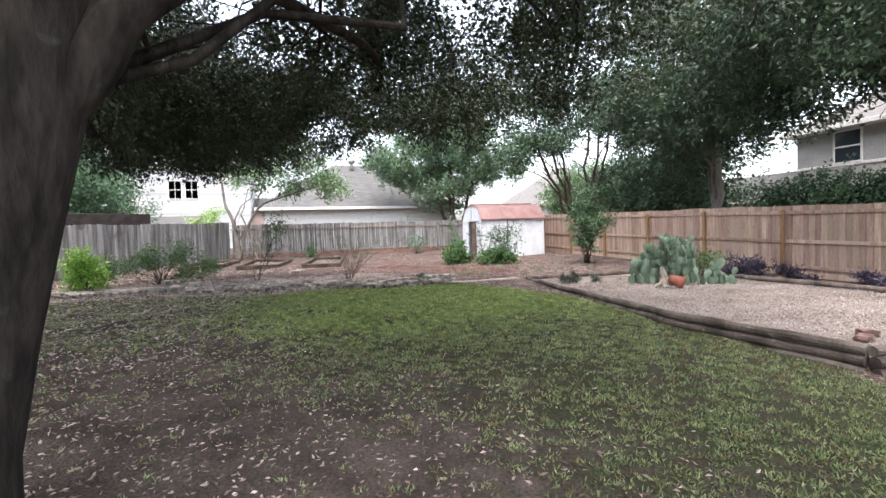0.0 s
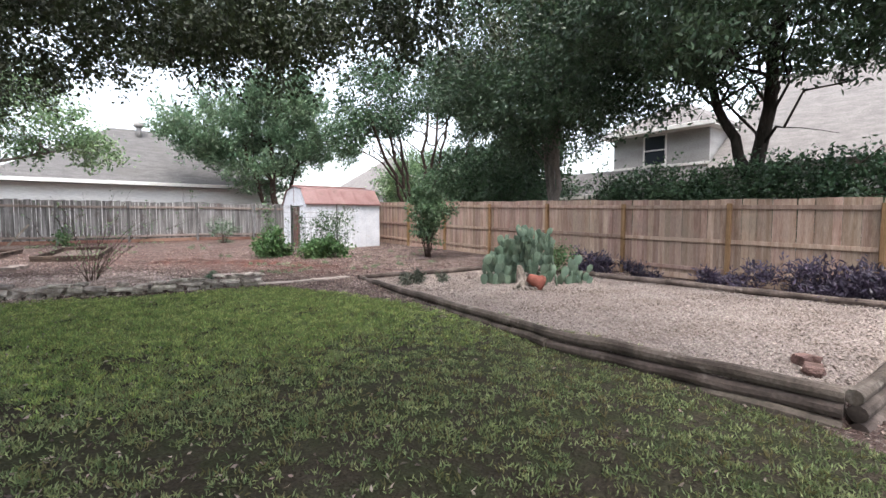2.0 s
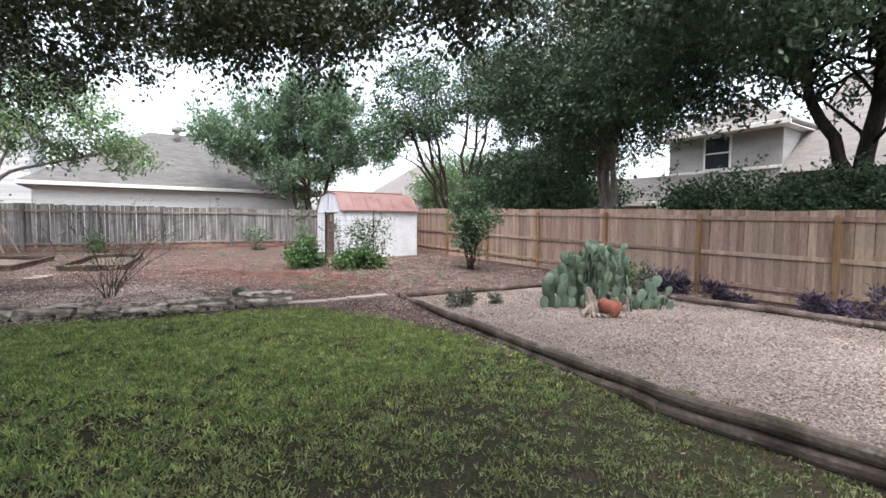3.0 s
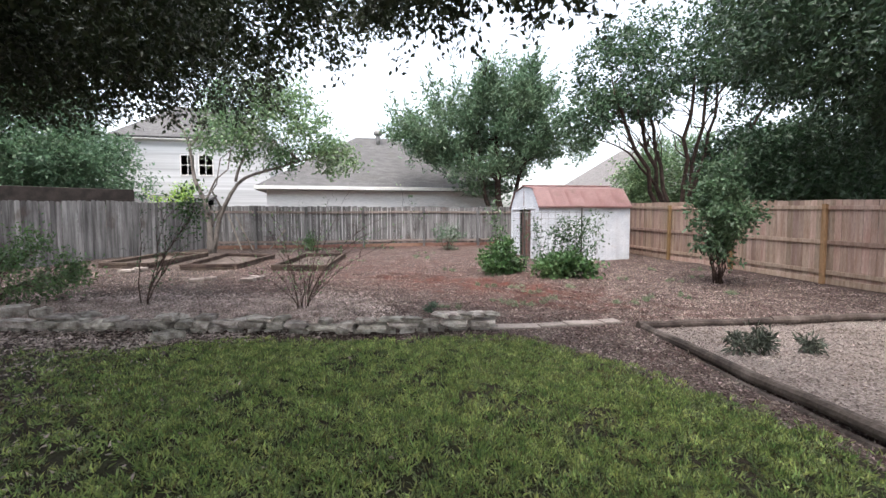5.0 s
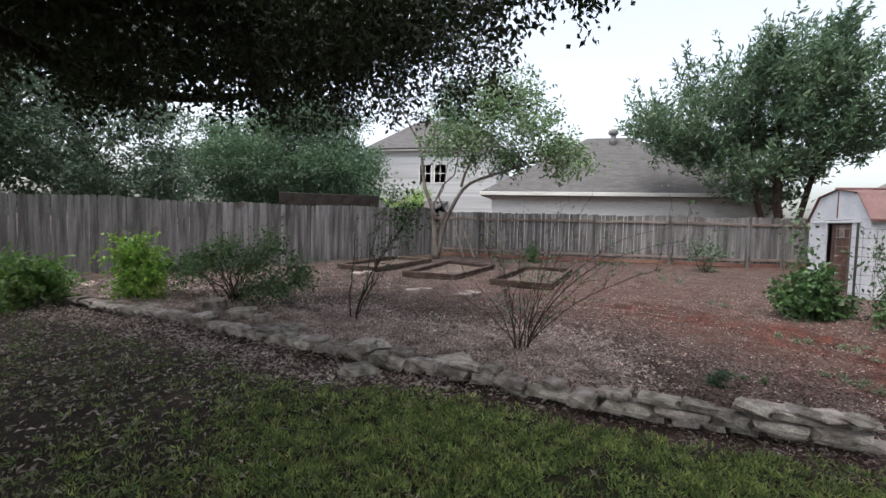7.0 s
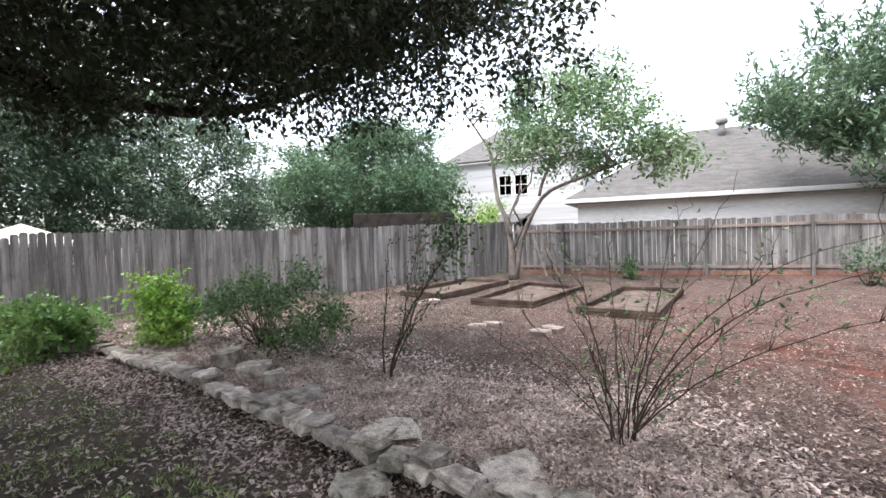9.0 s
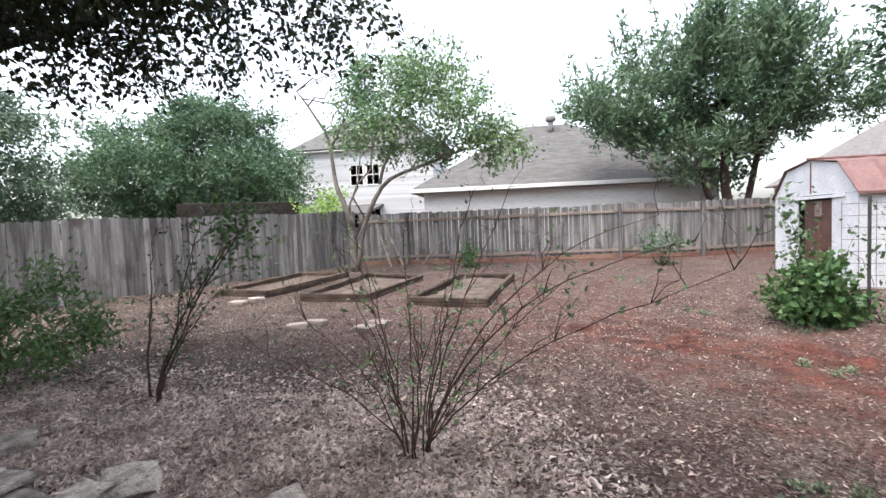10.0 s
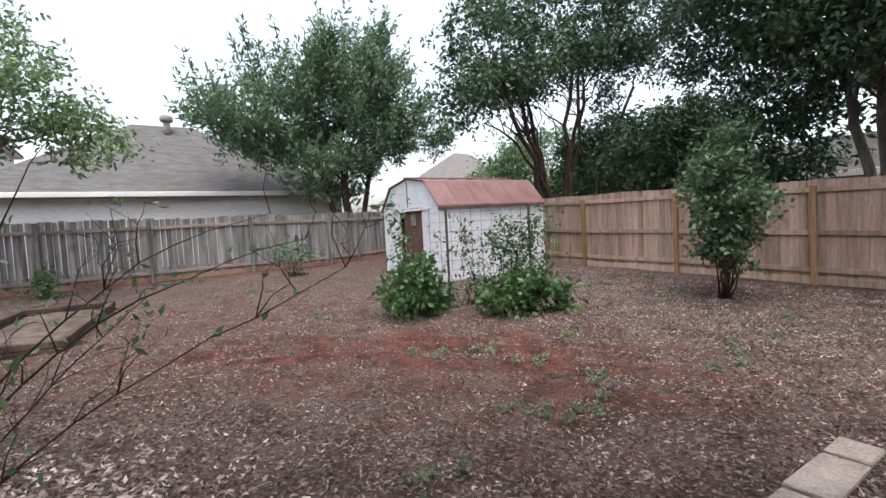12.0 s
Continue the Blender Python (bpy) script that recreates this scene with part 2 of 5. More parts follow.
M_TRIM = surf("white_trim", (0.7, 0.68, 0.64), (0.78, 0.76, 0.72), 1.0, 0.6, 0.05, 30)
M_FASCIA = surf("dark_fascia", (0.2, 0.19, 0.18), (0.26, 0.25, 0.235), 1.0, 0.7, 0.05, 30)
M_CANVAS = surf("canvas", (0.62, 0.57, 0.48), (0.7, 0.65, 0.57), 2.0, 0.9, 0.1, 40)
M_GLASS = bpy.data.materials.new("window_glass")
M_GLASS.use_nodes = True
gb = M_GLASS.node_tree.nodes["Principled BSDF"]
gb.inputs["Base Color"].default_value, gb.inputs["Roughness"].default_value = (0.03, 0.035, 0.045, 1), 0.06


# ---- geometry helpers ----
class Geo:
    def __init__(self):
        self.v, self.f, self.k = [], [], 0

    def add(self, v, f):
        v = np.asarray(v, float)
        self.v.append(v)
        self.f.extend([tuple(i + self.k for i in q) for q in f])
        self.k += len(v)

    def tube(self, pts, r0, r1, sides=6, cap=True):
        pts = np.asarray(pts, float)
        n = len(pts)
        d = np.gradient(pts, axis=0)
        d /= np.linalg.norm(d, axis=1)[:, None] + 1e-9
        up = np.array((0.31, 0.17, 0.93)) if abs(d[0][2]) < 0.9 else np.array((0.95, 0.2, 0.1))
        a = np.cross(d, up)
        a /= np.linalg.norm(a, axis=1)[:, None] + 1e-9
        b = np.cross(d, a)
        rad = np.linspace(r0, r1, n) if np.isscalar(r0) else np.asarray(r0)
        ang = np.arange(sides) * 2 * np.pi / sides
        ring = pts[:, None] + rad[:, None, None] * (np.cos(ang)[None, :, None] * a[:, None] + np.sin(ang)[None, :, None] * b[:, None])
        f = [(i * sides + j, i * sides + (j + 1) % sides, (i + 1) * sides + (j + 1) % sides, (i + 1) * sides + j) for i in range(n - 1) for j in range(sides)]
        if cap:
            f += [tuple(range(sides - 1, -1, -1)), tuple((n - 1) * sides + j for j in range(sides))]
        self.add(ring.reshape(-1, 3), f)

    def lathe(self, prof, sides=20):
        n = len(prof)
        v = [(r * math.cos(2 * math.pi * j / sides), r * math.sin(2 * math.pi * j / sides), z) for r, z in prof for j in range(sides)]
        self.add(v, [(i * sides + j, i * sides + (j + 1) % sides, (i + 1) * sides + (j + 1) % sides, (i + 1) * sides + j) for i in range(n - 1) for j in range(sides)])

    def box(self, lo, hi, m=None):
        v = [(x, y, z) for z in (lo[2], hi[2]) for y in (lo[1], hi[1]) for x in (lo[0], hi[0])]
        if m is not None:
            v = [tuple(m @ Vector(p)) for p in v]
        self.add(v, [(0, 2, 3, 1), (4, 5, 7, 6), (0, 1, 5, 4), (2, 6, 7, 3), (0, 4, 6, 2), (1, 3, 7, 5)])

    def mesh(self, name, mat, smooth=False):
        me = bpy.data.meshes.new(name)
        me.from_pydata(np.concatenate(self.v).tolist(), [], self.f)
        me.materials.append(mat)
        if smooth:
            me.shade_smooth()
        me.update()
        return me


def put(name, mesh, parent=None, label="", m=None):
    ob = new(name, mesh)
    if parent is not None:
        ob.parent = parent
    if m is not None:
        ob.matrix_basis = m
    return tagged(ob, label)


def thing(name, m, label, category, group="", kind=""):
    e = new(name)
    e.matrix_basis = m
    e.empty_display_size = 0.1
    return tagged(e, label, category, group, kind)


def beveled(lo, hi, mat, r=0.008, name="block", jitter=0.0, rng=None):
    """A box with chamfered edges and, where asked, slightly uneven corners."""
    bm = bmesh.new()
    bmesh.ops.create_cube(bm, size=1)
    for v in bm.verts:
        for i in range(3):
            v.co[i] = lo[i] if v.co[i] < 0 else hi[i]
    bmesh.ops.bevel(bm, geom=bm.edges[:], offset=r, segments=1, affect="EDGES")
    if jitter:
        for v in bm.verts:
            v.co += Vector([rng.uniform(-jitter, jitter) for _ in range(3)])
    me = bpy.data.meshes.new(name)
    bm.to_mesh(me)
    bm.free()
    me.materials.append(mat)
    return me


def leaves(centres, axes, length, width, rng, fold=0.12, curl=0.0):
    """Folded four-point leaves at centres, each along its axis: vertices and two triangles a leaf."""
    n = len(centres)
    ax = axes / (np.linalg.norm(axes, axis=1)[:, None] + 1e-9)
    side = np.cross(ax, rng.normal(size=(n, 3)))
    side /= np.linalg.norm(side, axis=1)[:, None] + 1e-9
    nor = np.cross(ax, side)
    ln = length * rng.uniform(0.65, 1.25, n)[:, None]
    wd = width * rng.uniform(0.7, 1.2, n)[:, None]
    v = np.stack([centres, centres + ax * ln * 0.45 + side * wd / 2 + nor * ln * fold,
                  centres + ax * ln - nor * ln * curl, centres + ax * ln * 0.45 - side * wd / 2 + nor * ln * fold], 1)
    return v.reshape(-1, 3)


def leaf_mesh(name, v, mat):
    n = len(v) // 4
    me = bpy.data.meshes.new(name)
    me.vertices.add(len(v))
    me.vertices.foreach_set("co", np.ascontiguousarray(v, np.float32).ravel())
    b = np.arange(n)[:, None] * 4
    tri = np.concatenate([b + [[0, 1, 2]], b + [[0, 2, 3]]], 1).astype(np.int32).ravel()
    me.loops.add(len(tri))
    me.loops.foreach_set("vertex_index", tri)
    me.polygons.add(2 * n)
    me.polygons.foreach_set("loop_start", np.arange(0, 6 * n, 3, dtype=np.int32))
    me.update(calc_edges=True)
    me.materials.append(mat)
    return me


def crown_points(lobes, count, rng, shell=0.5, flat=0.0, bough=12, tuft=0.36):
    """Places of leafy twigs inside a set of ellipsoids (centre, radii), bunched into boughs, with gaps between them."""
    vol = np.array([(l[1][0] * l[1][1] * l[1][2]) ** 0.8 * (l[2] if len(l) > 2 else 1.0) for l in lobes])
    heads = max(3, count // bough)
    pick = rng.choice(len(lobes), heads, p=vol / vol.sum())
    d = rng.normal(size=(heads, 3))
    d /= np.linalg.norm(d, axis=1)[:, None]
    r = rng.uniform(0, 1, heads) ** (1 / 3)
    r = np.where(rng.uniform(size=heads) < shell, rng.uniform(0.8, 1.02, heads), r)
    c = np.array([l[0] for l in lobes], float)[pick]
    s = np.array([l[1] for l in lobes], float)[pick]
    wob = 1 + 0.13 * np.sin(d[:, 0] * 5 + pick) + 0.11 * np.sin(d[:, 1] * 7 + d[:, 2] * 5)
    p = c + d * s * (r * wob)[:, None]
    hole = np.sin(p[:, 0] * 1.3 + 1) * np.sin(p[:, 1] * 1.5 + 2) + 0.6 * np.sin(p[:, 0] * 2.9 + p[:, 2] * 2) * np.sin(p[:, 1] * 2.7)
    keep = hole > -1.2 + 4 * flat
    p, d, s, heads = p[keep], d[keep], s[keep], int(keep.sum())
    k = np.repeat(np.arange(heads), bough)
    size = np.minimum(tuft, 0.45 * s.min(1))[k][:, None]
    off = rng.normal(size=(len(k), 3)) * size * np.array((1, 1, 0.6))
    out = d[k] * 0.7 + off / size * 0.5
    return p[k] + off, out


def crown_mesh(name, lobes, twigs, per, length, width, spread, mat, rng, droop=0.25, shell=0.5, gap=0.0, tuft=0.36, bough=12, spikes=0):
    p, d = crown_points(lobes, twigs, rng, shell, gap, bough, tuft)
    n = len(p)
    ax = d + rng.normal(size=(n, 3)) * 0.7 - np.array((0, 0, droop))
    ax /= np.linalg.norm(ax, axis=1)[:, None]
    u = rng.uniform(-0.5, 0.5, (n, per, 1))
    q = p[:, None] + ax[:, None] * u * spread + rng.normal(size=(n, per, 3)) * spread * 0.2
    a = ax[:, None] * 0.6 + rng.normal(size=(n, per, 3)) * 0.75 - np.array((0, 0, droop))
    q, a = q.reshape(-1, 3), a.reshape(-1, 3)
    if spikes:
        # upright shoots that stand out of the crown, leafy all along
        out = p - p.mean(0)
        k = rng.choice(n, spikes, p=(w := np.clip(np.linalg.norm(out / out.std(0), axis=1) - 1.2, 0.001, None)) / w.sum())
        sd = d[k] * 0.45 + np.array((0, 0, 0.9)) + rng.normal(size=(spikes, 3)) * 0.2
        sd /= np.linalg.norm(sd, axis=1)[:, None]
        u = np.linspace(0, 1, 22)[None, :, None] * rng.uniform(0.6, 1.3, (spikes, 1, 1))
        q = np.concatenate([q, (p[k][:, None] + sd[:, None] * u + rng.normal(size=(spikes, 22, 3)) * 0.05).reshape(-1, 3)])
        a = np.concatenate([a, (sd[:, None] * 0.6 + rng.normal(size=(spikes, 22, 3)) * 0.8).reshape(-1, 3)])
    return leaf_mesh(name, leaves(q, a, length, width, rng), mat), p


def bend(a, b, rng, sag=0.15, n=7, rise=0.3):
    """A crooked way from a to b, which leaves a steeply."""
    a, b = np.asarray(a, float), np.asarray(b, float)
    t = np.linspace(0, 1, n)[:, None]
    size = np.linalg.norm(b - a)
    p = a + (b - a) * t
    p[:, 2] += rise * size * np.sin(np.pi * t[:, 0]) * 0.5
    p[1:-1] += rng.normal(size=(n - 2, 3)) * sag * size * 0.16
    return p


def tree(name, base, stems, lobes, twigs, per, leaf, label, bark, leafm, seed, category="tree", limbs=26, droop=0.25, spread=0.5, tuft=0.45, shell=0.5, gap=0.0, extra=(), bough=14, spikes=0):
    """A tree: stems from its base to given tops, limbs from the stems into the crown, and a crown of leafy twigs."""
    rng = np.random.default_rng(seed)
    base = np.asarray(base, float)
    e = thing(name, pose(*base), label, category)
    lobes = [(np.asarray(l[0], float) - base, *l[1:]) for l in lobes]
    me, p = crown_mesh("crown", lobes, twigs, per, leaf[0], leaf[1], spread, leafm, rng, droop, shell, gap, tuft, bough, spikes)
    g = Geo()
    tops = []
    for k, (off, top, r) in enumerate(stems):
        pts = bend(np.asarray(off, float), np.asarray(top, float) - base, rng, 0.06, 9, 0.02)
        rad = np.linspace(r, r * 0.55, 9)
        rad[0] *= 1.15
        g.tube(pts, rad, 0, 10)
        tops.append((pts, r))
    put("trunk", g.mesh("trunk", bark, True), e)
    for pts in extra:
        q = np.asarray(pts[0], float) - base
        q = np.stack([np.interp(np.linspace(0, 1, 16), np.linspace(0, 1, len(q)), q[:, i]) for i in range(3)], 1)
        q[1:-1] += rng.normal(size=(14, 3)) * 0.06
        for _ in range(2):
            q[1:-1] = (q[:-2] + 2 * q[1:-1] + q[2:]) / 4
        g = Geo()
        g.tube(q, pts[1], pts[2], 8)
        put("limb", g.mesh("limb", bark, True), e)
        tops.append((q, pts[1] * 0.9))
    for _ in range(limbs):
        pts, r = tops[rng.integers(len(tops))]
        i = rng.integers(len(pts) // 2, len(pts))
        near = p[rng.integers(0, len(p), 8)]
        far = np.linalg.norm(near - pts[i], axis=1) + 20 * (near[:, 2] < pts[i][2] - 0.2) + 20 * (np.linalg.norm(near - pts[i], axis=1) < 1.2)
        tgt = near[np.argmin(far)]
        way = bend(pts[i], tgt, rng, 0.25, 7, 0.15)
        g = Geo()
        r1 = min(0.045, r * rng.uniform(0.2, 0.38))
        g.tube(way, r1, r1 * 0.2, 5)
        for _ in range(3):
            j = rng.integers(2, 7)
            t2 = way[j] + rng.normal(size=3) * np.array((1, 1, 0.6)) * min(0.6, 0.14 * np.linalg.norm(way[-1] - way[0]))
            g.tube(bend(way[j], t2, rng, 0.3, 4, 0.1), r1 * 0.35, r1 * 0.1, 4)
        put("branch", g.mesh("branch", bark, True), e)
    put("crown", me, e)
    return e


# ---- lie of the land ----
WALL_X = (-14.0, -7.0, -4.2, -3.2, -1.6, -0.6, 0.5, 1.7, 3.0, 5.1, 20.0)
WALL_Y = (12.6, 11.78, 11.18, 10.9, 10.46, 10.25, 10.0, 9.71, 9.61, 9.6, 9.3)
BED_W = ((1.2, 4.58), (2.5, 4.49), (3.75, 4.4), (4.64, 4.5), (6.13, 4.67), (7.63, 4.85), (9.4, 5.06))
BED_Z = 0.235


def sstep(a, b, x):
    t = np.clip((x - a) / (b - a), 0, 1)
    return t * t * (3 - 2 * t)


def height(x, y):
    x, y = np.asarray(x, float), np.asarray(y, float)
    z = 0.025 * np.clip(y, -12, 30)
    yw = np.interp(x, WALL_X, WALL_Y)
    lift = 0.09 * sstep(0.12, 0.3, y - yw) * (1 - sstep(1.6, 3.4, x)) * (1 - sstep(1.0, 5.5, y - yw))
    for k, off in ((1.0, 0.0), (0.8, 0.55)):
        line = 14.9 + off - 0.3 * (x - 2.0) - 0.16 * (x - 2.0) ** 2
        z = z + k * 0.07 * np.exp(-(((y - line) / 0.11) ** 2)) * sstep(1.2, 2.2, x) * (1 - sstep(5.2, 6.2, x)) * (0.55 + 0.45 * np.sin(x * 9 + off * 7) * np.sin(y * 11 + x * 5)) - k * 0.035 * np.exp(-(((y - line + 0.22) / 0.1) ** 2)) * sstep(1.2, 2.2, x) * (1 - sstep(5.2, 6.2, x))
    z = z + lift + 0.012 * np.sin(x * 2.1 + y) + 0.01 * np.sin(y * 3.3 - x * 1.7)
    return np.where(in_bed(x, y), BED_Z + 0.008 * np.sin(x * 3.1 + y * 2.3) + 0.006 * np.sin(y * 5.0 - x * 2.0), z)


def hz(x, y):
    return float(height(x, y))


def in_bed(x, y):
    bedw = np.interp(y, [p[0] for p in BED_W], [p[1] for p in BED_W]) + 0.02
    return (x > bedw) & (x < 9.4) & (y > 1.25) & (y < 9.38 - (x - 5.06) * 0.08)


def lawn_amount(x, y):
    """1 where turf grows, 0 off the lawn."""
    yw = np.interp(x, WALL_X, WALL_Y)
    edge = np.where(y > 5.2, 4.5 - 0.16 * np.clip(y - 5.2, 0, 4) - 0.3 * np.clip(y - 7.2, 0, 3), 4.5)
    edge = np.where(y < 1.0, 30.0, edge)
    verge = 0.3 + 0.45 * sstep(0.5, -2.0, x)
    a = np.clip((edge - x) / 0.5 + 0.5, 0, 1) * np.clip((yw - verge - y) / 0.4 + 0.5, 0, 1)
    south = np.clip((0.75 - y) / 0.5 + 0.5, 0, 1)
    return np.where((x > 4.3) & (y < 1.2), south * (x < 10.9), a)


def bare_amount(x, y):
    d = np.hypot(x + 2.6, (y - 0.8))
    left = sstep(0.8, -3.0, x) * sstep(2.5, 5.5, y) * 0.72
    return np.clip(1.0 - (d - 1.8) / 3.2, 0, 1) * 0.9 + left


def red_amount(x, y):
    a = np.exp(-(((x - 3.4) / 2.4) ** 2 + ((y - 14.0 + 0.25 * (x - 3)) / 1.1) ** 2))
    b = 0.7 * np.exp(-(((x - 1.5) / 4.5) ** 2 + ((y - 17.5) / 3.0) ** 2))
    c = 0.75 * np.exp(-(((x - 4.6) / 1.3) ** 2 + ((y - 11.8) / 1.4) ** 2))
    d = 0.45 * np.exp(-((y - 23.3) / 0.5) ** 2)
    u = y - 14.9 + 0.3 * (x - 2.0) + 0.16 * (x - 2.0) ** 2
    ruts = np.exp(-(((u + 0.6) / 2.0) ** 2)) * sstep(1.0, 3.0, x) * (1 - sstep(8.0, 10.0, x)) * (0.5 + 0.5 * np.sin(u * 6.0 + 1.3 * np.sin(x * 1.7) + 0.8 * np.sin(y * 3.1)))
    return np.clip((0.6 * a + 0.5 * b + 0.8 * c) * (0.75 + 0.35 * np.sin(x * 3.7 + y * 1.3) * np.sin(y * 4.1 - x)) + d + 0.36 * ruts, 0, 0.8)


def ground():
    xs = np.concatenate([[-900, -300, -120, -60, -35, -22], np.arange(-15, 1, 0.15), np.arange(1, 7, 0.06), np.arange(7, 14.01, 0.15), [22, 35, 60, 120, 300, 900]])
    ys = np.concatenate([[-900, -300, -100, -45, -20], np.arange(-8, 10.6, 0.15), np.arange(10.6, 16.4, 0.06), np.arange(16.4, 27.01, 0.15), [40, 60, 120, 300, 900]])
    X, Y = np.meshgrid(xs, ys)
    Z = height(X, Y)
    nx, ny = len(xs), len(ys)
    v = np.stack([X, Y, Z], -1).reshape(-1, 3)
    i = (np.arange(ny - 1)[:, None] * nx + np.arange(nx - 1)).ravel()
    me = bpy.data.meshes.new("ground")
    me.from_pydata(v.tolist(), [], np.stack([i, i + 1, i + nx + 1, i + nx], 1).tolist())
    for key, fn in (("lawn", lawn_amount), ("red", red_amount), ("bare", bare_amount), ("bed", in_bed)):
        at = me.attributes.new(key, "FLOAT", "POINT")
        at.data.foreach_set("value", np.asarray(fn(v[:, 0], v[:, 1]), np.float32))
    me.materials.append(M_SOIL)
    me.shade_smooth()
    tagged(new("ground", me), "brown mulch and bare red earth yard beside thin lawn", "ground", kind="structure")


ground()


# ---- fences ----
def picket_meshes(kind, h, w, mat, rng, gap):
    """Four slightly different boards, flat topped or with clipped corners."""
    out = []
    for k in range(4):
        hh, ww, t = h + rng.uniform(-1, 1) * (0.02 if gap > 0.01 else 0.004), w - rng.uniform(0.3, 1.0) * gap, 0.016
        c = 0.03 if kind == "dog_ear" else 0.004
        prof = [(-ww / 2, 0), (ww / 2, 0), (ww / 2, hh - c), (ww / 2 - c, hh), (-ww / 2 + c, hh), (-ww / 2, hh - c)]
        warp = rng.uniform(-0.006, 0.006)
        v = [(x, -t / 2 + warp * z / h, z) for x, z in prof] + [(x, t / 2 + warp * z / h, z) for x, z in prof]
        f = [tuple(range(6)), tuple(range(11, 5, -1))] + [(i, i + 6, (i + 1) % 6 + 6, (i + 1) % 6) for i in range(6)]
        g = Geo()
        g.add(v, f)
        out.append(g.mesh("picket", mat))
    return out


def fence(name, a, b, h, label, mats, posts, rails, inner, top_gap, seed, kind="flat", post_h=None, kick=False, w=0.14, gap=0.014):
    """A board fence from a to b. inner: the side (+1 left of a-b, -1 right) on which posts and rails stand."""
    rng = np.random.default_rng(seed)
    a, b = Vector((*a, 0)), Vector((*b, 0))
    d = (b - a).normalized()
    yaw = math.degrees(math.atan2(d.y, d.x))
    length = (b - a).length
    root = thing(name, pose(a.x, a.y, hz(a.x, a.y), 0, 0, yaw), label, "fence", kind="structure")

    def z_at(s):
        p = a + d * s
        return hz(p.x, p.y) - hz(a.x, a.y)

    pm = picket_meshes(kind, h, w, mats[0], rng, gap)
    uneven = 0.012 if gap > 0.01 else 0.003
    n = int(length / w)
    for i in range(n):
        s = (i + 0.5) * w
        put("picket", pm[rng.integers(4)], root, m=pose(s, rng.uniform(-0.003, 0.003), z_at(s) + 0.03 + rng.uniform(-1, 1) * uneven, 0, rng.uniform(-0.4, 0.4), 0))
    if posts:
        ph = post_h or h - 0.1
        me = beveled((-0.045, -0.045, -0.02), (0.045, 0.045, ph), mats[1], 0.008, "post")
        for s in posts:
            if 0 <= s <= length:
                put("post", me, root, m=pose(s, inner * 0.082, z_at(s), 0, rng.uniform(-0.5, 0.5), rng.uniform(-2, 2)))
        marks = [0] + [s for s in posts if 0 < s < length] + [length]
        for s0, s1 in zip(marks, marks[1:]):
            for z in rails:
                g = Geo()
                z0, z1 = z_at(s0) + z, z_at(s1) + z
                tilt = math.degrees(math.atan2(z1 - z0, s1 - s0))
                me = beveled((0, -0.019, -0.045), (s1 - s0 - 0.004, 0.019, 0.045), mats[2], 0.005, "rail")
                put("rail", me, root, m=pose(s0, inner * 0.029, z0, 0, -tilt, 0))
            if kick:
                z0, z1 = z_at(s0), z_at(s1)
                tilt = math.degrees(math.atan2(z1 - z0, s1 - s0))
                me = beveled((0, -0.012, 0.0), (s1 - s0 - 0.006, 0.012, 0.13), mats[3], 0.004, "kickboard")
                put("kickboard", me, root, m=pose(s0, inner * 0.023, z0, 0, -tilt, 0))
    return root


def fences():
    fence("fence_east", (11.5, -6.0), (11.5, 25.4), 1.83, "new reddish cedar board fence with posts and rails", (M_CEDAR, M_CEDARPOST, M_CEDAR, M_CEDAR),
          [8.09 + 2.5 * k - 2.5 * 4 for k in range(1, 14)], (0.26, 0.92, 1.68), 1, 0, 11, post_h=1.76, kick=True, gap=0.006)
    fence("fence_north", (6.95, 23.68), (-4.0, 23.68), 1.66, "weathered grey picket fence with exposed rails and posts", (M_OLDWOOD, M_OLDWOOD, M_OLDRAIL, M_REDBOARD),
          [0.05, 2.45, 5.0, 7.3, 9.25], (0.25, 1.45), 1, 0, 12, post_h=1.68, kick=True, w=0.125)
    fence("fence_north_east", (11.45, 25.4), (7.0, 23.68), 1.66, "weathered grey picket fence behind the shed", (M_OLDWOOD, M_OLDWOOD, M_OLDRAIL, M_REDBOARD),
          [1.2, 3.6], (0.25, 1.45), 1, 0, 13, post_h=1.68, kick=True, w=0.125)
    fence("fence_west", (-4.05, 23.62), (-12.8, 9.4), 1.78, "weathered grey board fence with clipped picket tops", (M_OLDWOOD, M_OLDWOOD, M_OLDRAIL, M_REDBOARD),
          [2.4 * k + 1.2 for k in range(7)], (0.3, 1.5), -1, 0, 14, kind="dog_ear", w=0.14)


fences()


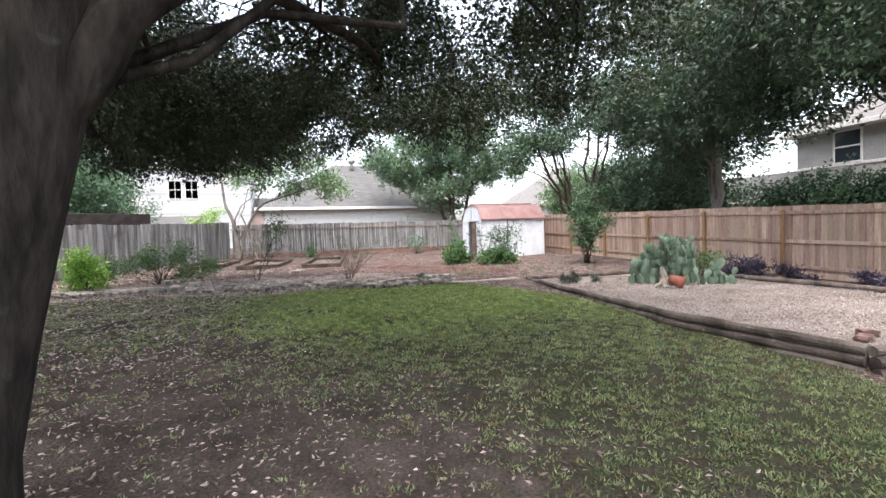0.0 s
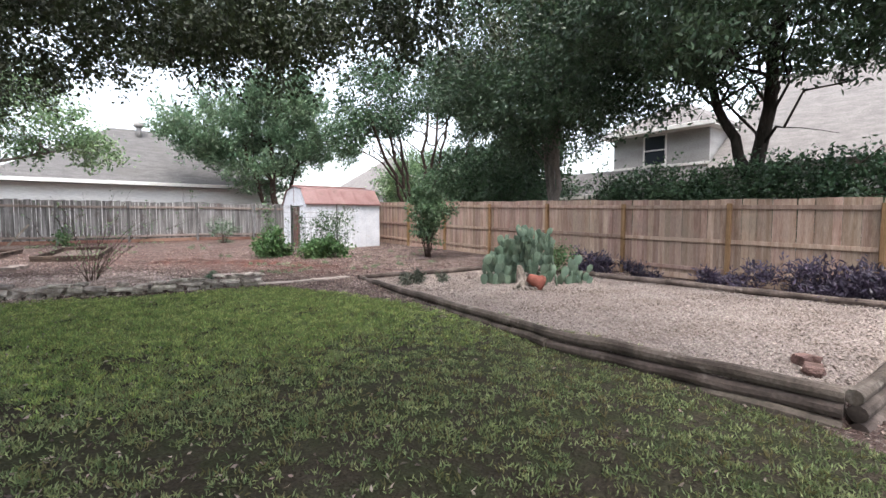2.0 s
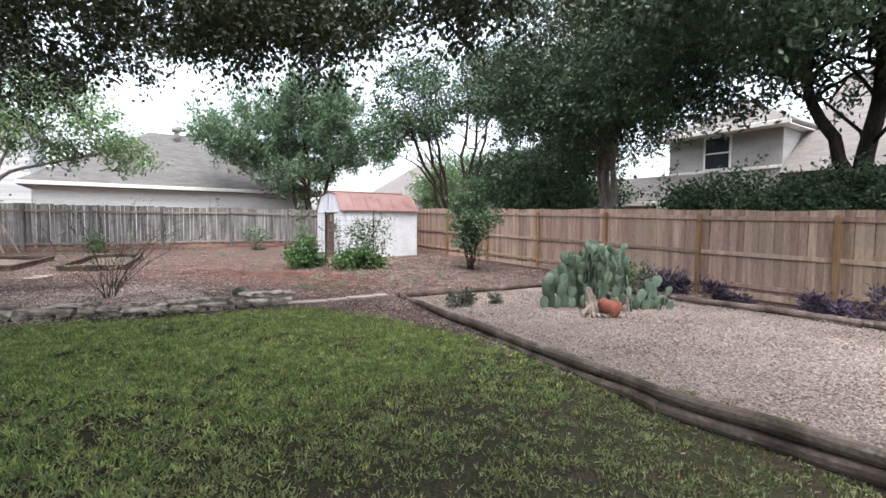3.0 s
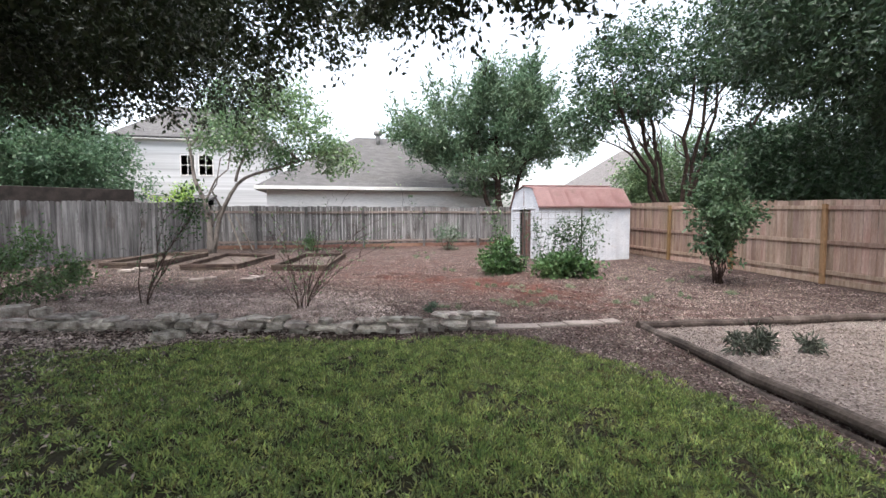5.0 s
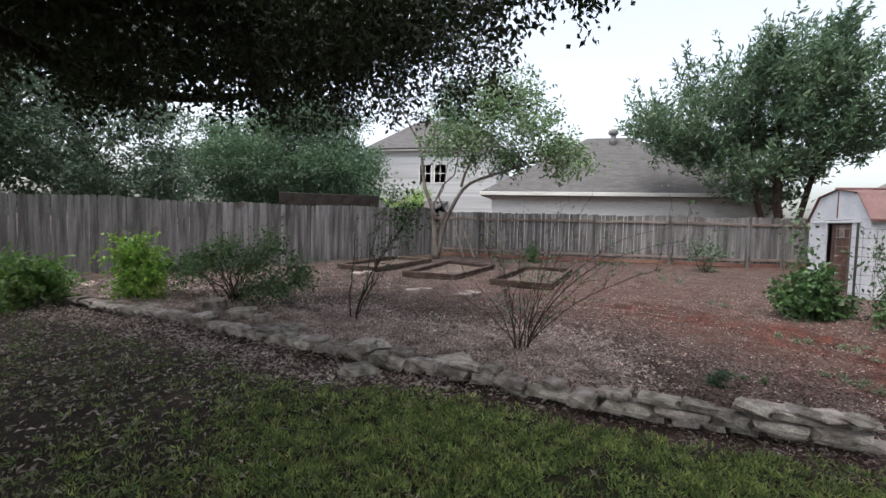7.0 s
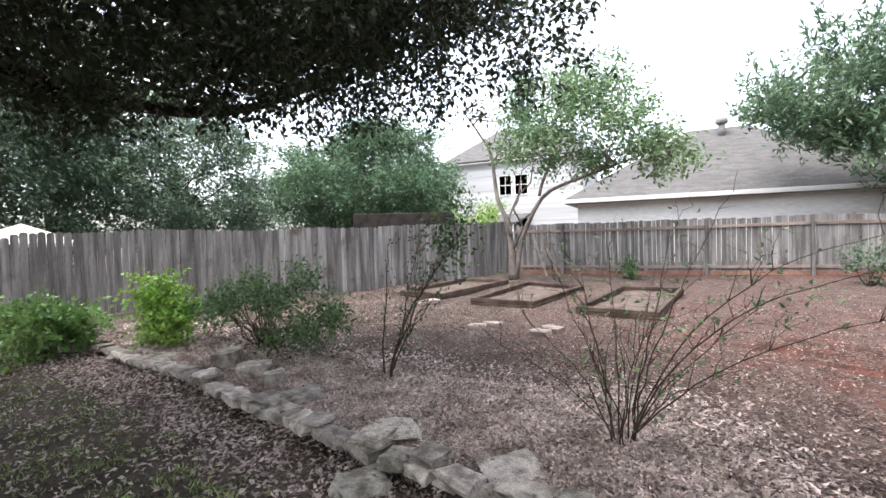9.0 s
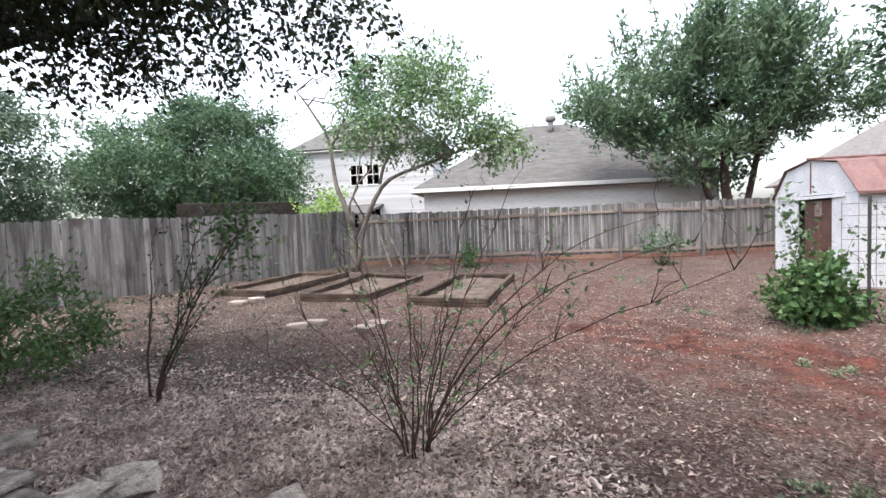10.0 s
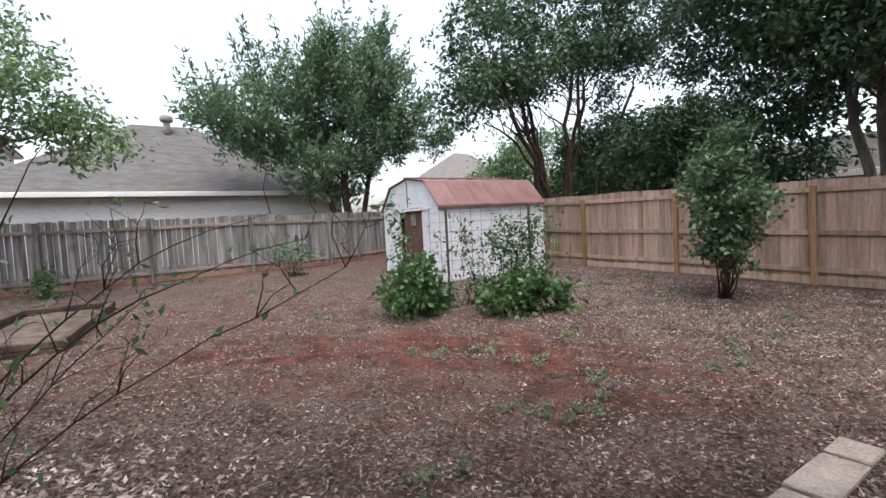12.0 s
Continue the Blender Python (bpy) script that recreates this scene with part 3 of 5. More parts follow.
# ---- shed ----
def shed():
    L, W, H, K, R = 3.05, 2.85, 1.74, 2.3, 2.44
    root = thing("shed", pose(7.05, 17.43, hz(8.4, 17.6) - 0.03, 0, 0, -3), "old white metal barn shed with faded red gambrel roof", "shed")
    g = Geo()
    # long wall of ribbed sheet, towards the yard
    n = 34
    v = []
    for i in range(n + 1):
        off = 0.0 if i % 4 in (0, 1) else 0.014
        v += [(L * i / n, off, 0.02), (L * i / n, off, H)]
    g.add(v, [(2 * i, 2 * i + 2, 2 * i + 3, 2 * i + 1) for i in range(n)])
    put("wall_panel", g.mesh("wall_panel", M_SHEDWHITE), root)
    for lo, hi in (((0.02, 0.02, 0), (L - 0.02, 0.04, H - 0.01)), ((0, W - 0.03, 0), (L, W, H)), ((L - 0.03, 0.04, 0), (L, W - 0.03, H))):
        put("wall_panel", beveled(lo, hi, M_SHEDWHITE, 0.004), root)
    # gable wall with its door opening
    for lo, hi in (((0, 0.015, 0), (0.03, 0.75, H)), ((0, 1.9, 0), (0.03, W - 0.03, H))):
        put("gable_panel", beveled(lo, hi, M_SHEDWHITE, 0.004), root)
    prof = [(-0.02, H + 0.005), (W + 0.02, H + 0.005), (W - 0.52, K), (W / 2, R), (0.52, K)]
    for x0 in (0.0, L - 0.03):
        g = Geo()
        m = len(prof)
        g.add([(x0, y, z) for y, z in prof] + [(x0 + 0.03, y, z) for y, z in prof],
              [tuple(range(m)), tuple(range(2 * m - 1, m - 1, -1))] + [(i, i + m, (i + 1) % m + m, (i + 1) % m) for i in range(m)])
        put("gable", g.mesh("gable", M_SHEDWHITE), root)
    put("gable_seam", beveled((-0.012, W / 2 - 0.02, H + 0.04), (-0.002, W / 2 + 0.02, R - 0.03), M_RUST, 0.002), root, "rusty vertical seam")
    put("door_track", beveled((-0.03, 0.35, H - 0.07), (-0.002, W - 0.2, H - 0.01), M_SHEDWHITE, 0.004), root)
    door = put("door", beveled((0.05, 0.72, 0.06), (0.075, 1.75, H - 0.1), M_DOOR, 0.004), root, "dark brown rusted sliding door left ajar")
    put("door_rib", beveled((0.04, 1.2, 0.1), (0.05, 1.25, H - 0.12), M_RUST, 0.002), door)
    put("door_panel", beveled((0.03, 1.12, H - 0.42), (0.04, 1.36, H - 0.12), M_OLDRAIL, 0.003), door, "bare wood patch")
    # roof sheets: lower steep, upper shallow, with lapped ribs
    ring = [(-0.07, H - 0.02), (0.51, K + 0.025), (W / 2, R + 0.02), (W - 0.51, K + 0.025), (W + 0.07, H - 0.02)]
    for (y0, z0), (y1, z1) in zip(ring, ring[1:]):
        g = Geo()
        n = 30
        nrm = Vector((0, -(z1 - z0), y1 - y0)).normalized()
        v = []
        for i in range(n + 1):
            o = 0.0 if i % 5 else 0.012
            for y, z, k in ((y0, z0, 0), (y1, z1, 0), (y0, z0, -0.012), (y1, z1, -0.012)):
                v.append((-0.05 + (L + 0.1) * i / n, y + nrm.y * (o + k), z + nrm.z * (o + k)))
        f = []
        for i in range(n):
            f += [(4 * i, 4 * i + 4, 4 * i + 5, 4 * i + 1), (4 * i + 2, 4 * i + 3, 4 * i + 7, 4 * i + 6)]
        f += [(0, 1, 3, 2), (4 * n, 4 * n + 2, 4 * n + 3, 4 * n + 1)]
        g.add(v, f)
        put("roof_sheet", g.mesh("roof_sheet", M_SHEDROOF), root)
    g = Geo()
    g.tube([(-0.07, W / 2, R + 0.035), (L + 0.07, W / 2, R + 0.035)], 0.035, 0.035, 8)
    put("ridge_cap", g.mesh("ridge_cap", M_SHEDROOF), root)
    put("eave_trim", beveled((-0.05, -0.085, H - 0.05), (L + 0.05, -0.06, H + 0.01), M_SHEDROOF, 0.004), root)
    put("corner_trim", beveled((-0.012, -0.012, 0), (0.05, 0.012, H - 0.05), M_SHEDWHITE, 0.004), root)
    put("corner_trim", beveled((L - 0.05, -0.012, 0), (L + 0.012, 0.012, H - 0.05), M_SHEDWHITE, 0.004), root)
    put("floor_frame", beveled((-0.02, -0.03, -0.08), (L + 0.02, W + 0.02, 0.02), M_OLDRAIL, 0.01), root)


shed()


# ---- timber edging of the gravel bed ----
def log_mesh(length, r, seed):
    rng = np.random.default_rng(seed)
    g = Geo()
    n = max(4, int(length / 0.3))
    pts = np.stack([np.linspace(0, length, n), rng.normal(size=n) * 0.008, rng.normal(size=n) * 0.006], 1)
    g.tube(pts, np.full(n, r) * rng.uniform(0.93, 1.06, n), 0, 10)
    return g.mesh("log", M_TIMBER, False)


def bed_edge():
    root = thing("bed_edging", pose(4.58, 1.2, hz(4.3, 1.0)), "weathered grey brown round landscape timbers stacked round the gravel bed", "edging", kind="structure")
    inv = root.matrix_basis.inverted()
    west = [(x, y) for y, x in BED_W]
    # each run: two ends, outward step of the lower courses, number of courses, height of the top course's axis
    runs = [(west[0], west[2], (-0.02, 0), 3, 0.245), (west[2], west[4], (-0.035, 0), 2, 0.245), (west[4], west[6], (-0.08, 0.02), 2, 0.25),
            ((5.0, 9.45), (7.0, 9.28), (0, 0.02), 1, 0.27), ((7.03, 9.28), (9.2, 9.08), (0, 0.02), 1, 0.285),
            ((9.25, 9.0), (9.45, 6.6), (0, 0), 1, 0.29), ((9.45, 6.57), (9.4, 3.7), (0, 0), 1, 0.285), ((9.4, 3.67), (9.5, 1.2), (0, 0), 1, 0.28),
            ((4.56, 1.15), (7.1, 1.1), (0, -0.03), 3, 0.245), ((7.12, 1.1), (9.55, 1.05), (0, -0.03), 3, 0.245)]
    for k, (p, q, out, high, z) in enumerate(runs):
        ln = math.dist(p, q)
        yaw = math.degrees(math.atan2(q[1] - p[1], q[0] - p[0]))
        for lv in range(high):
            put("timber", log_mesh(ln + 0.02, 0.06, 100 + 7 * k + lv), root, m=inv @ pose(p[0] + out[0] * lv, p[1] + out[1] * lv, z - 0.114 * lv, 0, 0, yaw))


bed_edge()


# ---- dry stone wall and stones ----
def stone_meshes(n, seed):
    rng = np.random.default_rng(seed)
    out = []
    for k in range(n):
        bm = bmesh.new()
        bmesh.ops.create_cube(bm, size=1)
        bmesh.ops.subdivide_edges(bm, edges=bm.edges[:], cuts=1, use_grid_fill=True)
        for v in bm.verts:
            c = v.co
            sq = Vector((c.x, c.y, c.z)).normalized() * 0.62
            v.co = c.lerp(Vector((sq.x, sq.y, c.z * 0.93)), 0.22 if k % 3 else 0.1) + Vector((rng.uniform(-0.1, 0.1), rng.uniform(-0.12, 0.12), rng.uniform(-0.07, 0.07)))
        me = bpy.data.meshes.new("stone")
        bm.to_mesh(me)
        bm.free()
        me.materials.append(M_STONE)
        out.append(me)
    return out


STONES = stone_meshes(10, 5)


def wall_y(x):
    return float(np.interp(x, WALL_X, WALL_Y))


def stone_wall():
    rng = np.random.default_rng(21)
    root = thing("stone_wall", pose(0, wall_y(0), hz(0, wall_y(0) - 0.3)), "low dry-stacked limestone wall between lawn and mulch", "wall", kind="structure")
    inv = root.matrix_basis.inverted()

    def lay(s, z, ln, deep, tall, back, turn=10):
        slope = math.degrees(math.atan2(wall_y(s + 0.15) - wall_y(s - 0.15), 0.3))
        put("stone", STONES[rng.integers(10)], root, m=inv @ pose(s, wall_y(s) + back + deep / 2, z, rng.uniform(-5, 5), rng.uniform(-4, 4), slope + rng.uniform(-turn, turn)) @ Matrix.Diagonal((ln, deep, tall, 1)))

    # two rough courses, then thin caps that lie unevenly and sometimes reach back over the mulch
    for course, (z, tall, lo, hi) in enumerate(((0.035, 0.085, 0.16, 0.34), (0.13, 0.08, 0.2, 0.46), (0.2, 0.05, 0.18, 0.42))):
        x = -8.2
        while x < 2.85:
            ln = rng.uniform(lo, hi)
            s = x + ln / 2
            low = s < -4.6
            if course == 2 and (low or rng.uniform() > (0.85 if 0.9 < s < 2.8 else 0.3)):
                x += ln
                continue
            t = tall * rng.uniform(0.8, 1.2)
            base = hz(s, wall_y(s) - 0.3) - (0.03 if low else 0.0)
            deep = (0.17, 0.21, 0.2)[course] * rng.uniform(0.85, 1.25)
            lay(s, base + z + rng.uniform(-0.012, 0.012), ln * (0.82, 0.9, 0.9)[course], deep, t, (0.1, -0.02, 0.02)[course] + rng.uniform(-0.02, 0.03))
            x += ln * 0.99
    for s in np.arange(2.3, 3.0, 0.16):
        lay(float(s), hz(float(s), wall_y(float(s)) - 0.3) + 0.235, 0.22, 0.2, 0.035, 0.03, 25)


stone_wall()


def loose_stones():
    rng = np.random.default_rng(22)
    # a fallen stone on the grass, cap slabs and rocks behind the wall
    spots = [(-1.1, 10.16, 0.36, 0.24, 0.1, "pale flat stone fallen beside the low wall"), (-1.2, 10.82, 0.36, 0.27, 0.05, "flat pale slab lying on leaf litter"),
             (-0.22, 10.62, 0.38, 0.3, 0.05, "flat pale slab lying on leaf litter"), (-4.2, 11.75, 0.42, 0.3, 0.2, "dark mossy rock behind the stone wall"), (-3.6, 11.6, 0.34, 0.26, 0.15, "grey rock behind the stone wall"),
             (-3.2, 11.5, 0.26, 0.2, 0.13, "grey rock behind the stone wall"), (-2.5, 11.15, 0.42, 0.3, 0.09, "flat stone lying in leaf litter"), (5.05, 1.5, 0.2, 0.14, 0.08, "reddish broken stone on the gravel"), (5.3, 1.62, 0.17, 0.14, 0.09, "grey stone in the corner of the gravel bed"), (-5.4, 11.7, 0.5, 0.3, 0.06, "flat pale cap stone on the low wall"), (-6.3, 11.85, 0.55, 0.32, 0.07, "flat pale cap stone on the low wall")]
    for x, y, a, b, c, lab in spots:
        ob = new("rock", STONES[rng.integers(10)])
        ob.matrix_basis = pose(x, y, hz(x, y) + c * 0.42, rng.uniform(-4, 4), rng.uniform(-4, 4), rng.uniform(0, 360)) @ Matrix.Diagonal((a, b, c, 1))
        if "gravel" in lab:
            ob.data = ob.data.copy()
            ob.data.materials[0] = M_RUSTROCK
        tagged(ob, lab, "rock")


loose_stones()


def slabs():
    root = thing("slab_edging", pose(3.85, 9.8, hz(3.85, 9.7)), "line of flat concrete slabs edging the mulch", "edging", kind="structure")
    inv = root.matrix_basis.inverted()
    rng = np.random.default_rng(3)
    for a, b in ((2.98, 3.7), (3.72, 4.09), (4.11, 4.66), (4.68, 4.94)):
        s, ln = (a + b) / 2, b - a
        y = 9.86 - 0.01 * (s - 3.0)
        me = beveled((-ln / 2, -0.115, 0), (ln / 2, 0.115, 0.06), M_PAVER, 0.01, "slab", 0.006, rng)
        put("slab", me, root, m=inv @ pose(s, y, hz(s, y) - 0.035, rng.uniform(-1.5, 1.5), rng.uniform(-1, 1), -2 + rng.uniform(-2, 2)))


slabs()


def stepping_stones():
    rng = np.random.default_rng(31)
    for x, y in ((-4.22, 16.85), (-4.05, 17.22), (-2.1, 14.93), (-1.92, 15.2), (-1.0, 14.75), (-0.86, 15.02)):
        me = beveled((-0.15, -0.11, -0.02), (0.15, 0.11, 0.065), M_PAVER, 0.015, "paver", 0.01, rng)
        ob = new("stepping_stone", me)
        ob.matrix_basis = pose(x, y, hz(x, y) + 0.012, 0, 0, rng.uniform(-30, 30))
        tagged(ob, "pale flat paver lying on brown mulch", "paver", "pavers before the planters")


stepping_stones()


# ---- planter boxes ----
def planter(fl, fr, br, bl, seed):
    rng = np.random.default_rng(seed)
    z = hz((fl[0] + br[0]) / 2, (fl[1] + br[1]) / 2) - 0.015
    root = thing("planter_box", pose(fl[0], fl[1], z), "low rectangular bed frame of stacked weathered timbers filled with soil", "planter", "planter frames")
    pts = [Vector((p[0] - fl[0], p[1] - fl[1], 0)) for p in (fl, fr, br, bl)]
    for i in range(4):
        p, q = pts[i], pts[(i + 1) % 4]
        yaw = math.degrees(math.atan2(q.y - p.y, q.x - p.x))
        for lv in range(2):
            k = 0.05 if (lv + i) % 2 else -0.05
            me = beveled((-k, -0.045, 0), ((q - p).length + k, 0.045, 0.086), M_BOXWOOD, 0.012, "board", 0.006, rng)
            put("board", me, root, m=pose(p.x, p.y, 0.001 + 0.09 * lv + hz(fl[0] + p.x, fl[1] + p.y) - z - 0.03, 0, -math.degrees(math.atan2(hz(fl[0] + q.x, fl[1] + q.y) - hz(fl[0] + p.x, fl[1] + p.y), (q - p).length)), yaw))
    g = Geo()
    nn = 8
    v = []
    for a in range(nn + 1):
        for b in range(nn + 1):
            p = pts[0].lerp(pts[1], a / nn).lerp(pts[3].lerp(pts[2], a / nn), b / nn)
            v.append((p.x, p.y, hz(fl[0] + p.x, fl[1] + p.y) - z + 0.03 + rng.uniform(-0.015, 0.015)))
    g.add(v, [(a * (nn + 1) + b, (a + 1) * (nn + 1) + b, (a + 1) * (nn + 1) + b + 1, a * (nn + 1) + b + 1) for a in range(nn) for b in range(nn)])
    put("soil", g.mesh("soil", M_LITTERSOIL, True), root, "dry pale soil")


M_LITTERSOIL = surf("planter_soil", (0.07, 0.052, 0.044), (0.14, 0.112, 0.096), 5, 0.95, 0.8, 40)
planter((-0.72, 16.66), (0.62, 16.42), (1.1, 19.5), (-0.15, 19.6), 41)
planter((-3.1, 17.32), (-1.69, 16.95), (-1.15, 19.85), (-2.62, 20.15), 42)
planter((-5.32, 18.05), (-4.05, 17.62), (-3.37, 20.7), (-4.8, 20.95), 43)


# ---- houses beyond the fences ----
def roof_part(parent, verts, faces, mat, name="roof"):
    g = Geo()
    g.add(verts, faces)
    ob = put(name, g.mesh(name, mat), parent)
    s = ob.modifiers.new("thick", "SOLIDIFY")
    s.thickness, s.offset = 0.12, -1
    return ob


def window(parent, m, w, h, panes=2):
    """A framed window in the plane x-z of m, seen from its -y side."""
    wn_ = put("window", beveled((-w / 2, 0.01, -h / 2), (w / 2, 0.03, h / 2), M_GLASS, 0.003, "pane"), parent, "dark window with pale frame", m)
    for lo, hi in (((-w / 2 - 0.07, -0.03, -h / 2 - 0.07), (-w / 2, 0.03, h / 2 + 0.07)), ((w / 2, -0.03, -h / 2 - 0.07), (w / 2 + 0.07, 0.03, h / 2 + 0.07)),
                   ((-w / 2, -0.03, h / 2), (w / 2, 0.03, h / 2 + 0.07)), ((-w / 2, -0.05, -h / 2 - 0.07), (w / 2, 0.03, -h / 2)), ((-w / 2, -0.02, -0.03), (w / 2, 0.012, 0.03))):
        put("window_frame", beveled(lo, hi, M_TRIM, 0.006), wn_)
    if panes > 1:
        put("mullion", beveled((-0.02, -0.015, -h / 2), (0.02, 0.011, h / 2), M_TRIM, 0.004), wn_)


def north_house():
    root = thing("house", pose(2.6, 28.7, hz(2.6, 28.7)), "pale one-storey house with grey shingle hip roof", "house")
    z0 = -hz(2.6, 28.7)
    x0, x1, y0, y1, e, r = -5.75, 7.6, 0.0, 10.0, 3.45 + z0, 6.75 + z0
    for lo, hi in (((x0 + 0.5, 0.5, -0.1), (x1 - 0.5, 0.7, e - 0.05)), ((x0 + 0.5, y1 - 0.7, -0.1), (x1 - 0.5, y1 - 0.5, e - 0.05)), ((x0 + 0.5, 0.7, -0.1), (x0 + 0.7, y1 - 0.7, e - 0.05)), ((x1 - 0.7, 0.7, -0.1), (x1 - 0.5, y1 - 0.7, e - 0.05))):
        put("wall", beveled(lo, hi, M_WALLWHITE, 0.01), root)
    roof_part(root, [(x0, y0, e), (x1, y0, e), (x1, y1, e), (x0, y1, e), (-0.6, 4.6, r), (1.7, 4.6, r)], [(0, 1, 5, 4), (1, 2, 5), (2, 3, 4, 5), (3, 0, 4)], M_SHINGLE)
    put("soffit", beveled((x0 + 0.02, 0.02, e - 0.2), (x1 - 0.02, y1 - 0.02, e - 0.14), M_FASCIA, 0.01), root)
    put("fascia", beveled((x0, -0.03, e - 0.17), (x1, 0.015, e + 0.0), M_TRIM, 0.01), root)
    put("fascia", beveled((x0 - 0.03, 0.02, e - 0.17), (x0 + 0.015, y1, e + 0.0), M_TRIM, 0.01), root)
    vent = Geo()
    vent.tube([(0.7, 4.0, r - 0.5), (0.7, 4.0, r + 0.05)], 0.14, 0.14, 12)
    v = put("roof_vent", vent.mesh("roof_vent", M_FASCIA, True), root)
    g = Geo()
    g.tube([(0.7, 4.0, r + 0.05), (0.7, 4.0, r + 0.12), (0.7, 4.0, r + 0.3), (0.7, 4.0, r + 0.36)], [0.2, 0.27, 0.25, 0.12], 0, 14)
    put("cap", g.mesh("cap", M_FASCIA, True), v)
    g = Geo()
    g.tube([(3.0, 4.1, r - 0.75), (3.0, 4.1, r - 0.25)], 0.05, 0.05, 8)
    put("pipe", g.mesh("pipe", M_FASCIA), root)


north_house()


def west_house():
    root = thing("house", pose(-10, 44, hz(-10, 44)), "two-storey white siding house with grey gable roof", "house")
    z0 = -hz(-10, 44)
    for lo, hi in (((-5.5, 0, -0.1), (5.5, 0.2, 8 + z0)), ((-5.5, 8.8, -0.1), (5.5, 9, 8 + z0)), ((-5.5, 0.2, -0.1), (-5.3, 8.8, 8 + z0)), ((5.3, 0.2, -0.1), (5.5, 8.8, 8 + z0))):
        put("wall", beveled(lo, hi, M_SIDING, 0.01), root)
    e, r = 8.1 + z0, 11.4 + z0
    roof_part(root, [(-6, -0.5, e), (6, -0.5, e), (6, 9.5, e), (-6, 9.5, e), (-2.5, 4.5, r), (2.5, 4.5, r)], [(0, 1, 5, 4), (1, 2, 5), (2, 3, 4, 5), (3, 0, 4)], M_SHINGLE)
    put("soffit", beveled((-5.95, -0.45, e - 0.2), (5.95, 9.4, e - 0.14), M_TRIM, 0.01), root)
    for x in (-0.55, 0.75):
        window(root, pose(x, -0.01, 6.0 + z0), 0.95, 1.5)
    for x in (-0.55, 0.75):
        window(root, pose(x, -0.01, 2.6 + z0), 0.95, 1.4)
    roof_part(root, [(-6.5, -4.5, 2.9 + z0), (1.5, -4.5, 2.9 + z0), (1.5, -0.02, 3.7 + z0), (-6.5, -0.02, 3.7 + z0)], [(0, 1, 2, 3)], M_SHINGLE, "porch_roof")
    for x in (-6.2, -3.6, -1.2, 1.2):
        put("porch_post", beveled((x - 0.08, -4.3, -0.1), (x + 0.08, -4.14, 2.85 + z0), M_TRIM, 0.01), root)
    annex = put("annex_wall", beveled((5.52, 1.0, -0.1), (9.5, 1.2, 3.9 + z0), M_ANNEX, 0.01), root, "tan brick annex wall")
    roof_part(annex, [(5.52, 0.6, 4.0 + z0), (9.9, 0.6, 4.0 + z0), (9.9, 5, 5.6 + z0), (5.52, 5, 5.6 + z0)], [(0, 1, 2, 3)], M_SHINGLE)


M_ANNEX = surf("tan_brick", (0.42, 0.3, 0.26), (0.5, 0.37, 0.32), 1.0, 0.9, 0.3, 14)
west_house()


def east_house():
    root = thing("house", pose(21, 11.2, hz(21, 11.2)), "two-storey pale brick house with tan shingle roofs", "house")
    z0 = -hz(21, 11.2)
    e = 5.55 + z0
    for lo, hi in (((0, -2.2, -0.1), (0.2, 2.2, e)), ((0.2, 2.0, -0.1), (6, 2.2, e)), ((0.2, -2.2, -0.1), (6, -2.0, e)), ((5.8, -2.0, -0.1), (6, 2.0, e))):
        put("wall", beveled(lo, hi, M_WALLGREY, 0.01), root)
    roof_part(root, [(-0.5, -2.6, e), (6.5, -2.6, e), (6.5, 2.7, e), (-0.5, 2.7, e), (2.1, 0.05, e + 1.6), (4.2, 0.05, e + 1.6)], [(0, 1, 5, 4), (1, 2, 5), (2, 3, 4, 5), (3, 0, 4)], M_BEIGEROOF)
    put("soffit", beveled((-0.46, -2.56, e - 0.18), (6.4, 2.66, e - 0.13), M_TRIM, 0.01), root)
    put("fascia", beveled((-0.53, -2.6, e - 0.16), (-0.48, 2.7, e + 0.02), M_TRIM, 0.01), root)
    window(root, pose(-0.02, 0.15, 4.65 + z0, 0, 0, -90), 0.95, 1.25, 1)
    put("band", beveled((-0.05, -2.2, 3.85 + z0), (0, 2.2, 3.97 + z0), M_TRIM, 0.01), root)
    roof_part(root, [(-0.6, -2.3, 3.6 + z0), (-0.6, -20, 3.6 + z0), (6, -20, 8.4 + z0), (6, -2.3, 8.4 + z0)], [(0, 1, 2, 3)], M_BEIGEROOF)
    put("wall", beveled((0.0, -20, -0.1), (0.2, -2.25, 3.9 + z0), M_WALLGREY, 0.01), root)
    roof_part(root, [(-1.4, 0.0, 2.7 + z0), (-1.4, 7, 2.7 + z0), (-0.02, 7, 3.9 + z0), (-0.02, 0.0, 3.9 + z0)], [(3, 2, 1, 0)], M_SHINGLE, "lower_roof")
    put("wall", beveled((-1.0, 2.25, -0.1), (-0.8, 6.6, 2.75 + z0), M_WALLGREY, 0.01), root)
    put("fascia", beveled((-1.45, 0.0, 2.52 + z0), (-1.4, 7, 2.7 + z0), M_TRIM, 0.01), root)


east_house()


